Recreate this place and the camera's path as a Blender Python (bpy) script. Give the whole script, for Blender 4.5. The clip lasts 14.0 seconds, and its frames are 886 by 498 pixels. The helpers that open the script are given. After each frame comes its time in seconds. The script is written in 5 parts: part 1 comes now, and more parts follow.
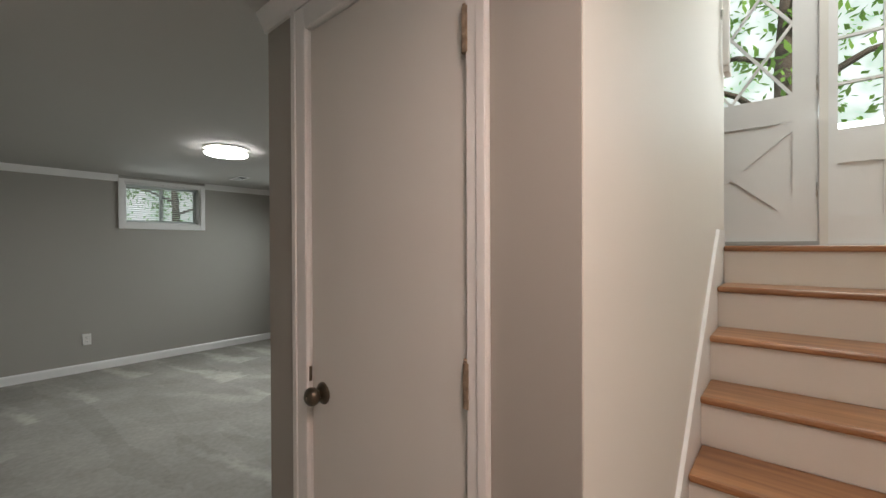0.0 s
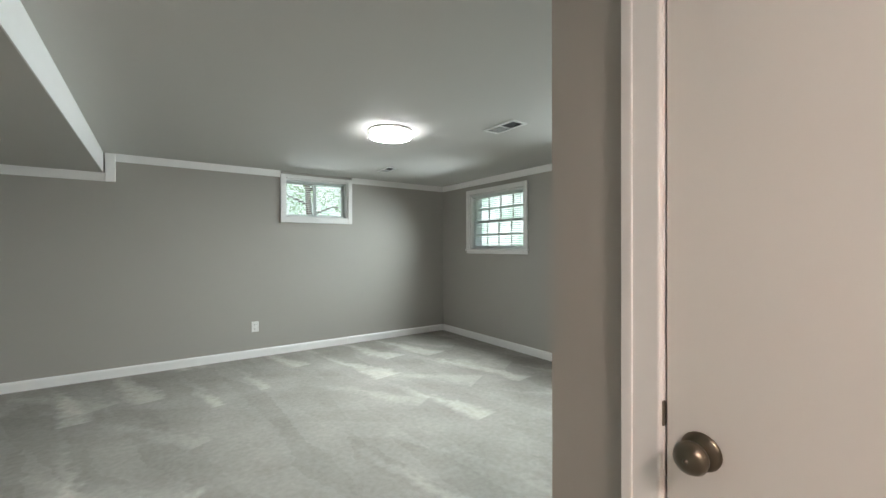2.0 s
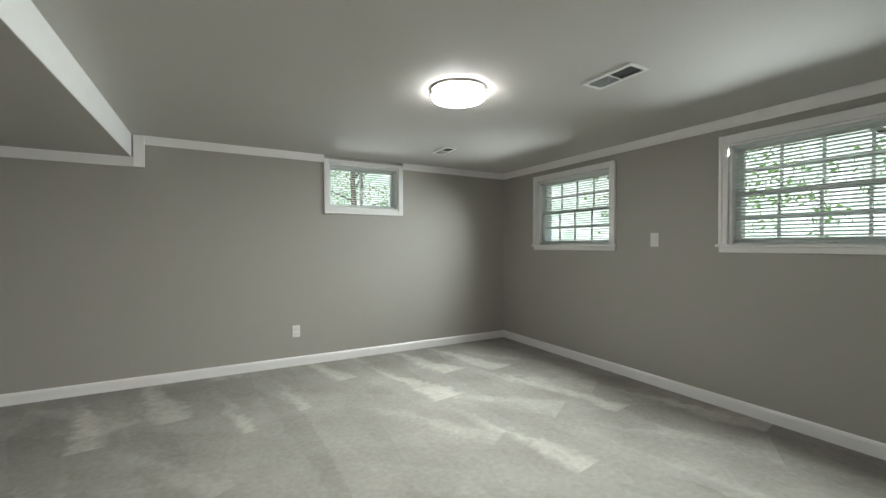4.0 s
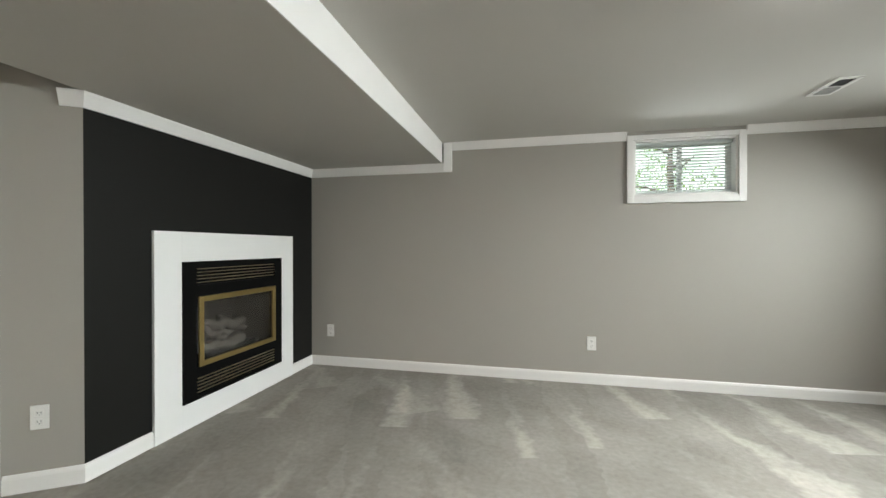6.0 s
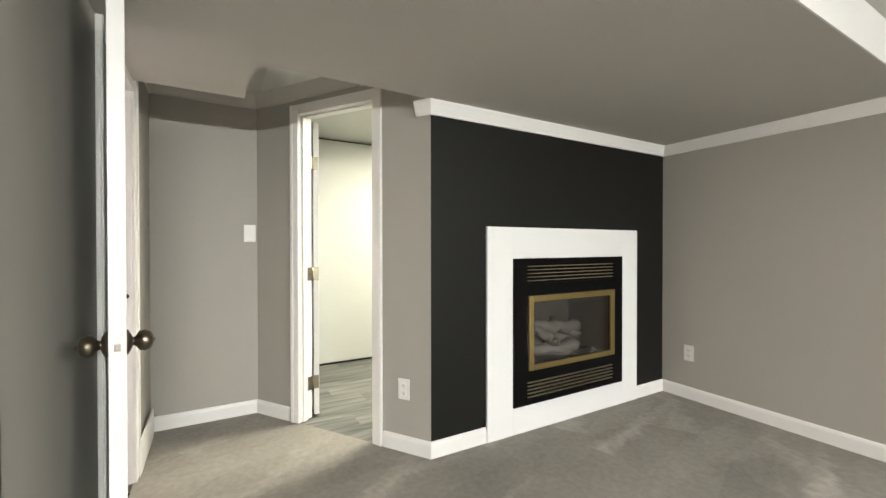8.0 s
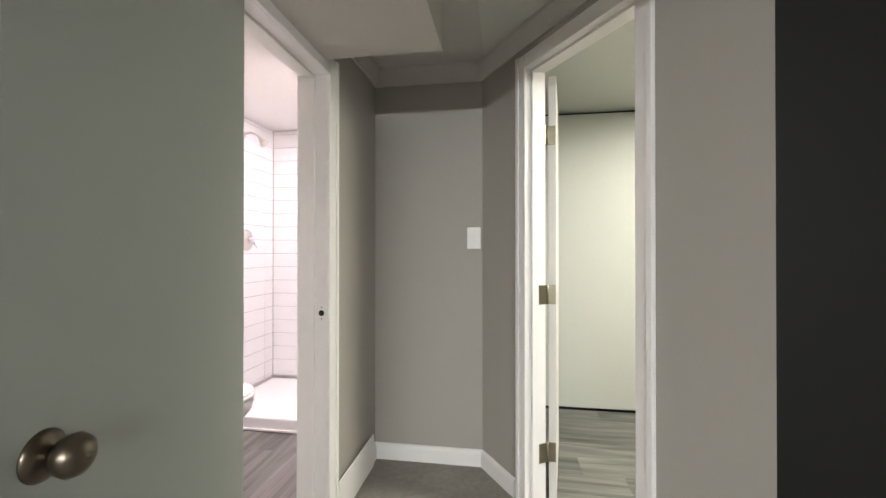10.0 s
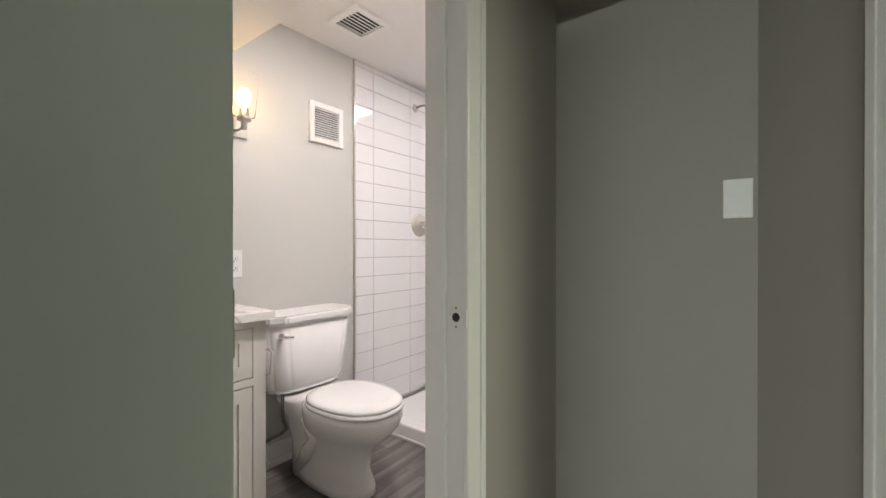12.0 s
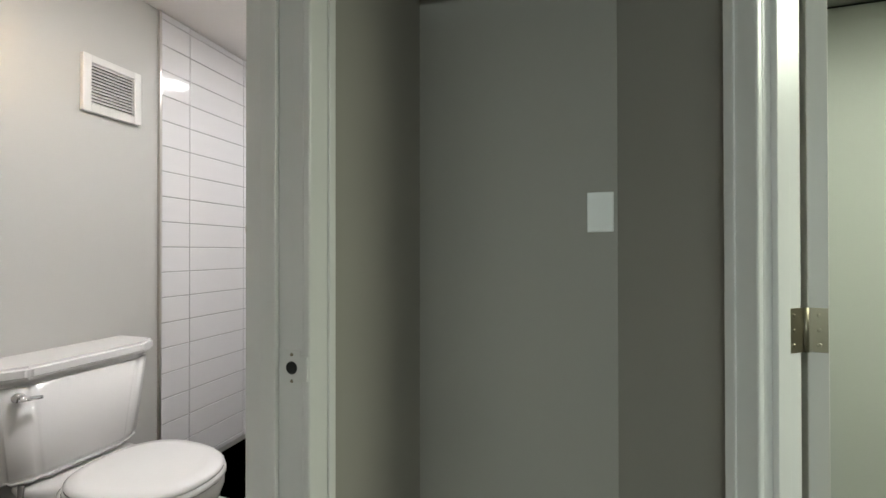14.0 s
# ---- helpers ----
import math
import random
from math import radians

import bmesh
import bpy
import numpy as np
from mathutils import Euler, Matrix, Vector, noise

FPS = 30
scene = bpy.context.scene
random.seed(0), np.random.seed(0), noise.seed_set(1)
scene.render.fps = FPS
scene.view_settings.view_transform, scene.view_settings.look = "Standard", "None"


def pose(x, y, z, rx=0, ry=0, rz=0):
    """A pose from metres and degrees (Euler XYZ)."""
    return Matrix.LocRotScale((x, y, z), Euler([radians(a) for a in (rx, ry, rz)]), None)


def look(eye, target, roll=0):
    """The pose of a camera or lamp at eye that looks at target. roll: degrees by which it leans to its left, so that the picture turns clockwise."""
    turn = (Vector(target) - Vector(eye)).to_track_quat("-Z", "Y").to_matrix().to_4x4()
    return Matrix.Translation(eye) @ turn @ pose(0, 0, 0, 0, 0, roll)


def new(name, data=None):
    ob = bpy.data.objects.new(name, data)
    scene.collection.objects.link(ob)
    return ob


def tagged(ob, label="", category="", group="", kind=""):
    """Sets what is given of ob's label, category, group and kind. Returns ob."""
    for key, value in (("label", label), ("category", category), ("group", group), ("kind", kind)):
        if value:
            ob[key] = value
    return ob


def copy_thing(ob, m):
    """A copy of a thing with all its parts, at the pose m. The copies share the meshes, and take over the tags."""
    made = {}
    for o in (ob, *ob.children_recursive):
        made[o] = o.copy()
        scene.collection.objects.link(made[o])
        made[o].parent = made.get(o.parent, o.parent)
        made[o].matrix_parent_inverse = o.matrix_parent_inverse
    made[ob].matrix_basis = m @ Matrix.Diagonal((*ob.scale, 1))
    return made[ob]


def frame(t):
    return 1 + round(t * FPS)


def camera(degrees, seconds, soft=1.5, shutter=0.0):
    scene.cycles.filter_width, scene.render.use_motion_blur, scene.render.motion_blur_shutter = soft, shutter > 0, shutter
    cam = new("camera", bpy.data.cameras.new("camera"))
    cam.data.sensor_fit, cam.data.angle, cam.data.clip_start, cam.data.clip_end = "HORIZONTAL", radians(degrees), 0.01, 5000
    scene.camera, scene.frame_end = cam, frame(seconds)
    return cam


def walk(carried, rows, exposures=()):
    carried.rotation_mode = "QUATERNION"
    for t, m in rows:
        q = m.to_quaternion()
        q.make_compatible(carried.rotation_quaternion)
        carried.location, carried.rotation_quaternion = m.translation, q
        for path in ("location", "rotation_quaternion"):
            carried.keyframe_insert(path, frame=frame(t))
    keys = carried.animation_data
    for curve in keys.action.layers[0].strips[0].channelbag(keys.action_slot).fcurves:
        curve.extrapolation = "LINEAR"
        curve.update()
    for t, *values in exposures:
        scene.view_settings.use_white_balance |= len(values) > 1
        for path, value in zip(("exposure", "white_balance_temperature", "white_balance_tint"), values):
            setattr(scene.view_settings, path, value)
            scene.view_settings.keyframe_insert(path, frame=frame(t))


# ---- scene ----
PATH = [
    (0.00, pose(1.883, -3.602, 1.322, 89.65, 0.25, -49.40)),
    (0.50, pose(1.844, -3.458, 1.309, 89.73, 0.26, -41.79)),
    (1.50, pose(1.786, -3.093, 1.271, 89.68, 0.11, -34.42)),
    (2.00, pose(1.797, -2.860, 1.240, 89.76, 0.13, -35.01)),
    (4.30, pose(2.006, -2.051, 1.205, 89.42, 0.02, -26.01)),
    (4.50, pose(2.008, -1.987, 1.200, 89.66, 0.00, -22.30)),
    (5.00, pose(2.084, -1.860, 1.195, 89.79, 0.11, -11.79)),
    (5.50, pose(2.160, -1.708, 1.182, 89.69, 0.11, 0.18)),
    (6.00, pose(2.204, -1.560, 1.176, 89.72, 0.03, 12.99)),
    (6.50, pose(2.198, -1.424, 1.167, 89.80, 0.09, 25.39)),
    (7.00, pose(2.207, -1.289, 1.159, 89.57, -0.05, 36.85)),
    (7.50, pose(2.116, -1.152, 1.153, 89.31, 0.00, 49.96)),
    (8.00, pose(1.941, -1.027, 1.161, 89.54, 0.05, 60.39)),
    (8.20, pose(1.873, -0.966, 1.161, 89.59, 0.20, 64.35)),
    (10.30, pose(0.935, -0.634, 1.177, 90.16, 0.01, 104.20)),
    (10.60, pose(0.805, -0.654, 1.171, 89.98, 0.09, 109.67)),
    (11.00, pose(0.661, -0.685, 1.160, 90.00, -0.05, 117.04)),
    (11.50, pose(0.484, -0.734, 1.137, 90.11, -0.16, 123.51)),
    (12.00, pose(0.354, -0.789, 1.100, 89.81, -0.00, 127.03)),
    (12.50, pose(0.255, -0.865, 1.074, 89.84, 0.01, 126.95)),
    (13.00, pose(0.197, -0.914, 1.065, 89.96, -0.08, 123.22)),
    (13.20, pose(0.176, -0.926, 1.070, 89.88, 0.09, 120.90)),
    (13.50, pose(0.161, -0.931, 1.091, 90.03, 0.09, 116.32)),
    (14.00, pose(0.126, -0.916, 1.132, 90.35, 0.08, 106.60)),
]
EXPOSURES = [(0.0, -0.5, 6400, 11), (0.6, -0.2, 6300, 9), (1.2, 0.15, 6050, 6), (2.0, 0.65, 6100, 7), (4.5, 0.48, 6350, 8), (5.0, 0.6, 6350, 8), (6.0, 0.8, 6500, 11), (7.0, 1.05, 6750, 15), (8.2, 1.2, 6850, 15), (10.3, 0.6, 6550, 17), (11.2, 0.18, 6500, 14), (12.2, -0.1, 6650, 6), (13.0, -0.15, 6550, 4), (14.0, -0.3, 6350, 1)]
cam = camera(95.4, 14.0)
walk(cam, PATH, EXPOSURES)

# ---- world, sun and large lights ----
world = bpy.data.worlds.new("world")
scene.world = world
world.use_nodes = True
wn = world.node_tree
sky = wn.nodes.new("ShaderNodeTexSky")
sky.sky_type = "NISHITA"
sky.sun_disc = False
sky.sun_elevation, sky.sun_rotation = radians(47), radians(225)
wn.links.new(sky.outputs["Color"], wn.nodes["Background"].inputs["Color"])
wn.nodes["Background"].inputs["Strength"].default_value = 0.15

sun = new("sun", bpy.data.lights.new("sun", "SUN"))
sun.data.energy, sun.data.angle, sun.data.color = 5.0, radians(0.6), (1.0, 0.95, 0.86)
sun.matrix_world = look((0, 0, 30), (20, 20, 0))


def area(name, eye, target, w, h, watts, colour, spread=180):
    lamp = new(name, bpy.data.lights.new(name, "AREA"))
    lamp.data.shape, lamp.data.size, lamp.data.size_y = "RECTANGLE", w, h
    lamp.data.energy, lamp.data.color, lamp.data.spread = watts, colour, radians(spread)
    lamp.matrix_world = look(eye, target)
    return lamp


DAY = (0.93, 1.0, 0.98)
area("window_light", (5.262, 0.95, 1.905), (0, 0.95, -1.1), 0.98, 0.06, 26, DAY, 106)
area("window_light", (5.262, -1.055, 1.905), (0, -1.055, -1.1), 0.98, 0.06, 26, DAY, 106)
area("window_light", (3.39, 2.09, 2.045), (3.39, -3, -1.1), 0.72, 0.025, 5, DAY, 100)
area("entry_light", (5.28, -3.9, 2.5), (2, -3.9, 1.5), 0.5, 1.0, 9, (0.90, 1.0, 1.0))
area("foyer_light", (4.1, -4.1, 3.8), (4.1, -4.1, 0), 1.0, 0.8, 36, (0.92, 0.95, 0.92))
area("stair_foot_light", (1.95, -3.8, 2.02), (1.95, -3.8, 0), 0.3, 0.3, 14, (1.0, 0.64, 0.50))
area("laundry_light", (-0.8, 1.0, 2.18), (-0.8, 1.0, 0), 0.55, 1.1, 48, (1.0, 1.0, 0.84))
# fill added from the unseen extra lamp near the bathroom door
area("bath_light", (-0.75, -1.65, 2.235), (-0.75, -1.65, 0), 0.16, 0.16, 23, (1.0, 0.91, 0.92))
area("shower_light", (-1.91, -1.99, 2.235), (-1.91, -1.99, 0), 0.16, 0.16, 5, (1.0, 0.92, 0.95))


# ---- materials ----
def mat(name, colour, rough=0.5, metal=0.0, var=0.06, scale=3.0, fine=60.0, bump=0.05, dist=0.002, spec=0.5):
    m = bpy.data.materials.new(name)
    m.use_nodes = True
    t = m.node_tree
    b = t.nodes["Principled BSDF"]
    b.inputs["Roughness"].default_value, b.inputs["Metallic"].default_value = rough, metal
    b.inputs["Specular IOR Level"].default_value = spec
    co = t.nodes.new("ShaderNodeTexCoord")
    n1 = t.nodes.new("ShaderNodeTexNoise")
    n1.inputs["Scale"].default_value, n1.inputs["Detail"].default_value = scale, 5
    n2 = t.nodes.new("ShaderNodeTexNoise")
    n2.inputs["Scale"].default_value, n2.inputs["Detail"].default_value = fine, 3
    t.links.new(co.outputs["Object"], n1.inputs["Vector"])
    t.links.new(co.outputs["Object"], n2.inputs["Vector"])
    mx = t.nodes.new("ShaderNodeMix")
    mx.data_type = "RGBA"
    mx.inputs[6].default_value = (*[c * (1 - var) for c in colour], 1)
    mx.inputs[7].default_value = (*[min(1, c * (1 + var)) for c in colour], 1)
    t.links.new(n1.outputs["Fac"], mx.inputs[0])
    t.links.new(mx.outputs[2], b.inputs["Base Color"])
    bp = t.nodes.new("ShaderNodeBump")
    bp.inputs["Strength"].default_value, bp.inputs["Distance"].default_value = bump, dist
    t.links.new(n2.outputs["Fac"], bp.inputs["Height"])
    t.links.new(bp.outputs["Normal"], b.inputs["Normal"])
    m["mix"] = mx.name
    return m


def emitter(name, colour, strength):
    m = bpy.data.materials.new(name)
    m.use_nodes = True
    b = m.node_tree.nodes["Principled BSDF"]
    b.inputs["Base Color"].default_value = (0.9, 0.9, 0.88, 1)
    b.inputs["Emission Color"].default_value = (*colour, 1)
    b.inputs["Emission Strength"].default_value = strength
    return m


def glass(name, rough=0.0, tint=(1, 1, 1), ior=1.45):
    m = bpy.data.materials.new(name)
    m.use_nodes = True
    b = m.node_tree.nodes["Principled BSDF"]
    b.inputs["Base Color"].default_value = (*tint, 1)
    b.inputs["Transmission Weight"].default_value = 1
    b.inputs["Roughness"].default_value, b.inputs["IOR"].default_value = rough, ior
    return m


def carpet_material():
    """Cut pile with wedge-shaped strokes left by a vacuum cleaner."""
    m = mat("carpet", (0.29, 0.27, 0.243), 0.95, 0, 0.22, 30, 420, 0.6, 0.006, 0.1)
    t = m.node_tree

    def node(kind, op=None, a=None, b=None, c=None):
        n = t.nodes.new(kind)
        if op:
            n.operation = op
        for k, v in enumerate((a, b, c)):
            if v is None:
                continue
            if isinstance(v, (int, float)):
                n.inputs[k].default_value = v
            else:
                t.links.new(v, n.inputs[k])
        return n.outputs[0]

    def maths(op, a, b=None, c=None):
        return node("ShaderNodeMath", op, a, b, c)

    co = t.nodes.new("ShaderNodeTexCoord")

    def strokes(angle, columns, rows, seed):
        mp = t.nodes.new("ShaderNodeMapping")
        mp.inputs["Rotation"].default_value = (0, 0, radians(angle))
        mp.inputs["Location"].default_value = (seed, seed * 1.7, 0)
        t.links.new(co.outputs["Object"], mp.inputs["Vector"])
        sp = t.nodes.new("ShaderNodeSeparateXYZ")
        t.links.new(mp.outputs[0], sp.inputs[0])
        low = t.nodes.new("ShaderNodeTexNoise")
        low.inputs["Scale"].default_value = 2.4
        t.links.new(co.outputs["Object"], low.inputs["Vector"])
        rag = t.nodes.new("ShaderNodeTexNoise")
        rag.inputs["Scale"].default_value, rag.inputs["Detail"].default_value = 13, 7
        t.links.new(co.outputs["Object"], rag.inputs["Vector"])
        u = maths("ADD", maths("MULTIPLY", sp.outputs[0], columns), maths("MULTIPLY", low.outputs[0], 0.5))
        col, fu = maths("FLOOR", u), maths("FRACT", u)
        w1 = t.nodes.new("ShaderNodeTexWhiteNoise")
        w1.noise_dimensions = "1D"
        t.links.new(col, w1.inputs["W"])
        v = maths("ADD", maths("MULTIPLY", sp.outputs[1], rows), maths("MULTIPLY", w1.outputs[0], 9.0))
        row, fv = maths("FLOOR", v), maths("FRACT", v)
        w2 = t.nodes.new("ShaderNodeTexWhiteNoise")
        w2.noise_dimensions = "2D"
        cb = t.nodes.new("ShaderNodeCombineXYZ")
        t.links.new(col, cb.inputs[0])
        t.links.new(row, cb.inputs[1])
        t.links.new(cb.outputs[0], w2.inputs["Vector"])
        wide = maths("MULTIPLY", maths("SUBTRACT", 1.0, fv), maths("MULTIPLY", maths("MAXIMUM", maths("SUBTRACT", w2.outputs[0], 0.35), 0.0), 1.25))
        edge = maths("ADD", fu, maths("MULTIPLY", maths("SUBTRACT", rag.outputs[0], 0.5), 0.5))
        d = maths("SUBTRACT", wide, edge)
        mr = t.nodes.new("ShaderNodeMapRange")
        mr.inputs[1].default_value, mr.inputs[2].default_value = -0.07, 0.09
        t.links.new(d, mr.inputs[0])
        rise = maths("MINIMUM", 1.0, maths("MULTIPLY", maths("MAXIMUM", maths("ADD", fu, maths("MULTIPLY", maths("SUBTRACT", rag.outputs[0], 0.5), 0.25)), 0.0), 7.0))
        return maths("MULTIPLY", maths("MULTIPLY", mr.outputs[0], rise), maths("ADD", 0.35, maths("MULTIPLY", rag.outputs[0], 1.3)))

    def patches(angle, wide, long_, seed):
        """Long overlapping lanes, each with its pile laid one way or the other."""
        warp = t.nodes.new("ShaderNodeTexNoise")
        warp.inputs["Scale"].default_value, warp.inputs["Detail"].default_value = 9.0, 9
        t.links.new(co.outputs["Object"], warp.inputs["Vector"])
        add = t.nodes.new("ShaderNodeVectorMath")
        add.operation = "MULTIPLY_ADD"
        add.inputs[1].default_value = (0.12, 0.12, 0.0)
        t.links.new(warp.outputs["Color"], add.inputs[0])
        t.links.new(co.outputs["Object"], add.inputs[2])
        mp = t.nodes.new("ShaderNodeMapping")
        mp.vector_type = "TEXTURE"
        mp.inputs["Rotation"].default_value = (0, 0, radians(angle))
        mp.inputs["Location"].default_value = (seed, seed * 1.3, 0)
        mp.inputs["Scale"].default_value = (wide, long_, 1.0)
        t.links.new(add.outputs[0], mp.inputs["Vector"])
        vo = t.nodes.new("ShaderNodeTexVoronoi")
        vo.voronoi_dimensions = "2D"
        vo.inputs["Scale"].default_value = 1.0
        t.links.new(mp.outputs[0], vo.inputs["Vector"])
        sp = t.nodes.new("ShaderNodeSeparateColor")
        t.links.new(vo.outputs["Color"], sp.inputs[0])
        return sp.outputs[0]

    a, b = strokes(-10, 2.3, 0.8, 0.3), strokes(-32, 1.7, 0.8, 4.1)
    c, d = patches(10, 0.17, 1.0, 0.7), patches(55, 0.26, 0.9, 3.2)
    broad = t.nodes.new("ShaderNodeTexNoise")
    broad.inputs["Scale"].default_value, broad.inputs["Detail"].default_value = 2.6, 9
    t.links.new(co.outputs["Object"], broad.inputs["Vector"])
    f = maths("ADD", maths("MULTIPLY", a, 0.42), maths("MULTIPLY", b, 0.24))
    f = maths("ADD", f, maths("ADD", maths("MULTIPLY", c, 0.15), maths("MULTIPLY", d, 0.09)))
    f = maths("ADD", f, maths("ADD", 0.60, maths("MULTIPLY", broad.outputs[0], 0.55)))
    vm = t.nodes.new("ShaderNodeVectorMath")
    vm.operation = "SCALE"
    t.links.new(t.nodes[m["mix"]].outputs[2], vm.inputs[0])
    t.links.new(f, vm.inputs["Scale"])
    t.links.new(vm.outputs[0], t.nodes["Principled BSDF"].inputs["Base Color"])
    return m


def grain_material(name, dark, light, along, rough, stretch=14.0, scale=1.6):
    """Wood: fine grain stretched along one axis, a different tone for each piece."""
    m = mat(name, light, rough, 0, 0.05, 4, 90, 0.08, 0.001)
    t = m.node_tree
    co = t.nodes.new("ShaderNodeTexCoord")
    mp = t.nodes.new("ShaderNodeMapping")
    s = [stretch, stretch, stretch]
    s["xyz".index(along)] = 1.0
    mp.inputs["Scale"].default_value = s
    oi = t.nodes.new("ShaderNodeObjectInfo")
    off = t.nodes.new("ShaderNodeVectorMath")
    off.operation = "MULTIPLY_ADD"
    off.inputs[1].default_value = (7, 5, 3)
    comb = t.nodes.new("ShaderNodeCombineXYZ")
    for k in range(3):
        t.links.new(oi.outputs["Random"], comb.inputs[k])
    t.links.new(comb.outputs[0], off.inputs[0])
    t.links.new(co.outputs["Object"], off.inputs[2])
    t.links.new(off.outputs[0], mp.inputs["Vector"])
    n = t.nodes.new("ShaderNodeTexNoise")
    n.inputs["Scale"].default_value, n.inputs["Detail"].default_value, n.inputs["Distortion"].default_value = scale, 7, 0.6
    t.links.new(mp.outputs[0], n.inputs["Vector"])
    r = t.nodes.new("ShaderNodeValToRGB")
    r.color_ramp.elements[0].position, r.color_ramp.elements[1].position = 0.32, 0.68
    r.color_ramp.elements[0].color, r.color_ramp.elements[1].color = (*dark, 1), (*light, 1)
    t.links.new(n.outputs["Fac"], r.inputs[0])
    hs = t.nodes.new("ShaderNodeHueSaturation")
    mr = t.nodes.new("ShaderNodeMapRange")
    mr.inputs[3].default_value, mr.inputs[4].default_value = 0.75, 1.2
    t.links.new(oi.outputs["Random"], mr.inputs[0])
    t.links.new(mr.outputs[0], hs.inputs["Value"])
    t.links.new(r.outputs[0], hs.inputs["Color"])
    t.links.new(hs.outputs[0], t.nodes["Principled BSDF"].inputs["Base Color"])
    return m


def marble_material():
    m = mat("marble", (0.82, 0.81, 0.79), 0.15, 0, 0.03, 4, 40, 0.01)
    t = m.node_tree
    co = t.nodes.new("ShaderNodeTexCoord")
    n = t.nodes.new("ShaderNodeTexNoise")
    n.inputs["Scale"].default_value, n.inputs["Detail"].default_value, n.inputs["Distortion"].default_value = 3.5, 6, 1.6
    t.links.new(co.outputs["Object"], n.inputs["Vector"])
    r = t.nodes.new("ShaderNodeValToRGB")
    e = r.color_ramp.elements
    e[0].position, e[0].color = 0.485, (0.82, 0.81, 0.79, 1)
    e[1].position, e[1].color = 0.53, (0.82, 0.81, 0.79, 1)
    k = e.new(0.505)
    k.color = (0.55, 0.53, 0.50, 1)
    t.links.new(n.outputs["Fac"], r.inputs[0])
    t.links.new(r.outputs[0], t.nodes["Principled BSDF"].inputs["Base Color"])
    return m


PAINT = mat("wall_paint", (0.375, 0.357, 0.322), 0.6, 0, 0.025, 1.5, 160, 0.12, 0.001, 0.3)
BLACK = mat("black_wall_paint", (0.009, 0.009, 0.008), 0.55, 0, 0.1, 2, 160, 0.12, 0.001, 0.2)
CEIL = mat("ceiling_paint", (0.54, 0.53, 0.50), 0.8, 0, 0.02, 1.5, 120, 0.12, 0.001, 0.2)
WHITE = mat("white_trim_paint", (0.80, 0.79, 0.77), 0.35, 0, 0.025, 6, 90, 0.04, 0.001)
STAIRWHITE = mat("stair_wall_paint", (0.76, 0.73, 0.67), 0.55, 0, 0.02, 2, 140, 0.1, 0.001)
DOORWHITE = mat("door_paint", (0.70, 0.68, 0.64), 0.42, 0, 0.03, 2, 110, 0.06, 0.001)
# bathroom door faces: darker and greener than its white latch edge
LEAFGREY = mat("bath_door_grey", (0.385, 0.42, 0.385), 0.45, 0, 0.03, 2, 110, 0.06, 0.001)
BATHPAINT = mat("bath_wall_paint", (0.56, 0.555, 0.53), 0.5, 0, 0.02, 2, 150, 0.1, 0.001)
BATHCEIL = mat("bath_ceiling_paint", (0.78, 0.76, 0.75), 0.7, 0, 0.02, 2, 120, 0.08, 0.001)
PANEL = mat("laundry_panel_paint", (0.56, 0.575, 0.535), 0.5, 0, 0.02, 1, 60, 0.03, 0.001)
DARKGAP = mat("dark_gap", (0.02, 0.02, 0.02), 0.9)
CARPET = carpet_material()
VINYL = grain_material("grey_vinyl_plank", (0.075, 0.068, 0.062), (0.25, 0.235, 0.22), "x", 0.42)
VINYL_Y = grain_material("grey_vinyl_plank_laundry", (0.06, 0.062, 0.055), (0.22, 0.22, 0.20), "y", 0.42)
OAK = grain_material("oak_tread", (0.20, 0.085, 0.035), (0.40, 0.20, 0.09), "y", 0.3, 18, 1.4)
NICKEL = mat("brushed_nickel", (0.60, 0.57, 0.53), 0.28, 1, 0.05, 20, 200, 0.02)
BRONZE = mat("antique_brass", (0.17, 0.145, 0.11), 0.3, 1, 0.15, 25, 200, 0.03)
HINGE = mat("satin_hinge", (0.30, 0.27, 0.20), 0.4, 1, 0.1, 25, 200, 0.03)
PAINTED_HINGE = mat("paint_flaked_hinge", (0.36, 0.27, 0.19), 0.5, 0.4, 0.9, 60, 120, 0.3, 0.002)
CHROME = mat("chrome", (0.75, 0.75, 0.75), 0.08, 1, 0.02)
DARKMETAL = mat("black_enamel_metal", (0.004, 0.004, 0.004), 0.5, 0, 0.1, 20, 100, 0.03, 0.002, 0.06)
FIREBOX = mat("firebox_soot", (0.018, 0.016, 0.013), 0.9, 0, 0.3, 10, 60, 0.2)
GOLD = mat("brass_trim", (0.42, 0.32, 0.13), 0.35, 1, 0.06, 20, 150, 0.02)
LOUVRE = mat("louvre_strip", (0.72, 0.62, 0.42), 0.35, 1, 0.06, 20)
LOG = mat("ceramic_log", (0.06, 0.054, 0.047), 0.95, 0, 0.6, 18, 70, 0.9, 0.01)
SURROUND = mat("white_surround", (0.80, 0.80, 0.79), 0.3, 0, 0.03, 4, 60, 0.03)
PLASTIC = mat("white_plastic", (0.78, 0.775, 0.75), 0.35, 0, 0.02, 10, 100, 0.01)
VENTDARK = mat("duct_dark", (0.03, 0.03, 0.03), 0.9)
BRAID = mat("braided_steel", (0.16, 0.155, 0.15), 0.4, 0.8, 0.3, 120, 400, 0.4)
VENTGREY = mat("vent_grey", (0.42, 0.42, 0.40), 0.5)
BLIND = mat("blind_slat", (0.80, 0.81, 0.80), 0.45, 0, 0.02, 10)
bt_ = BLIND.node_tree
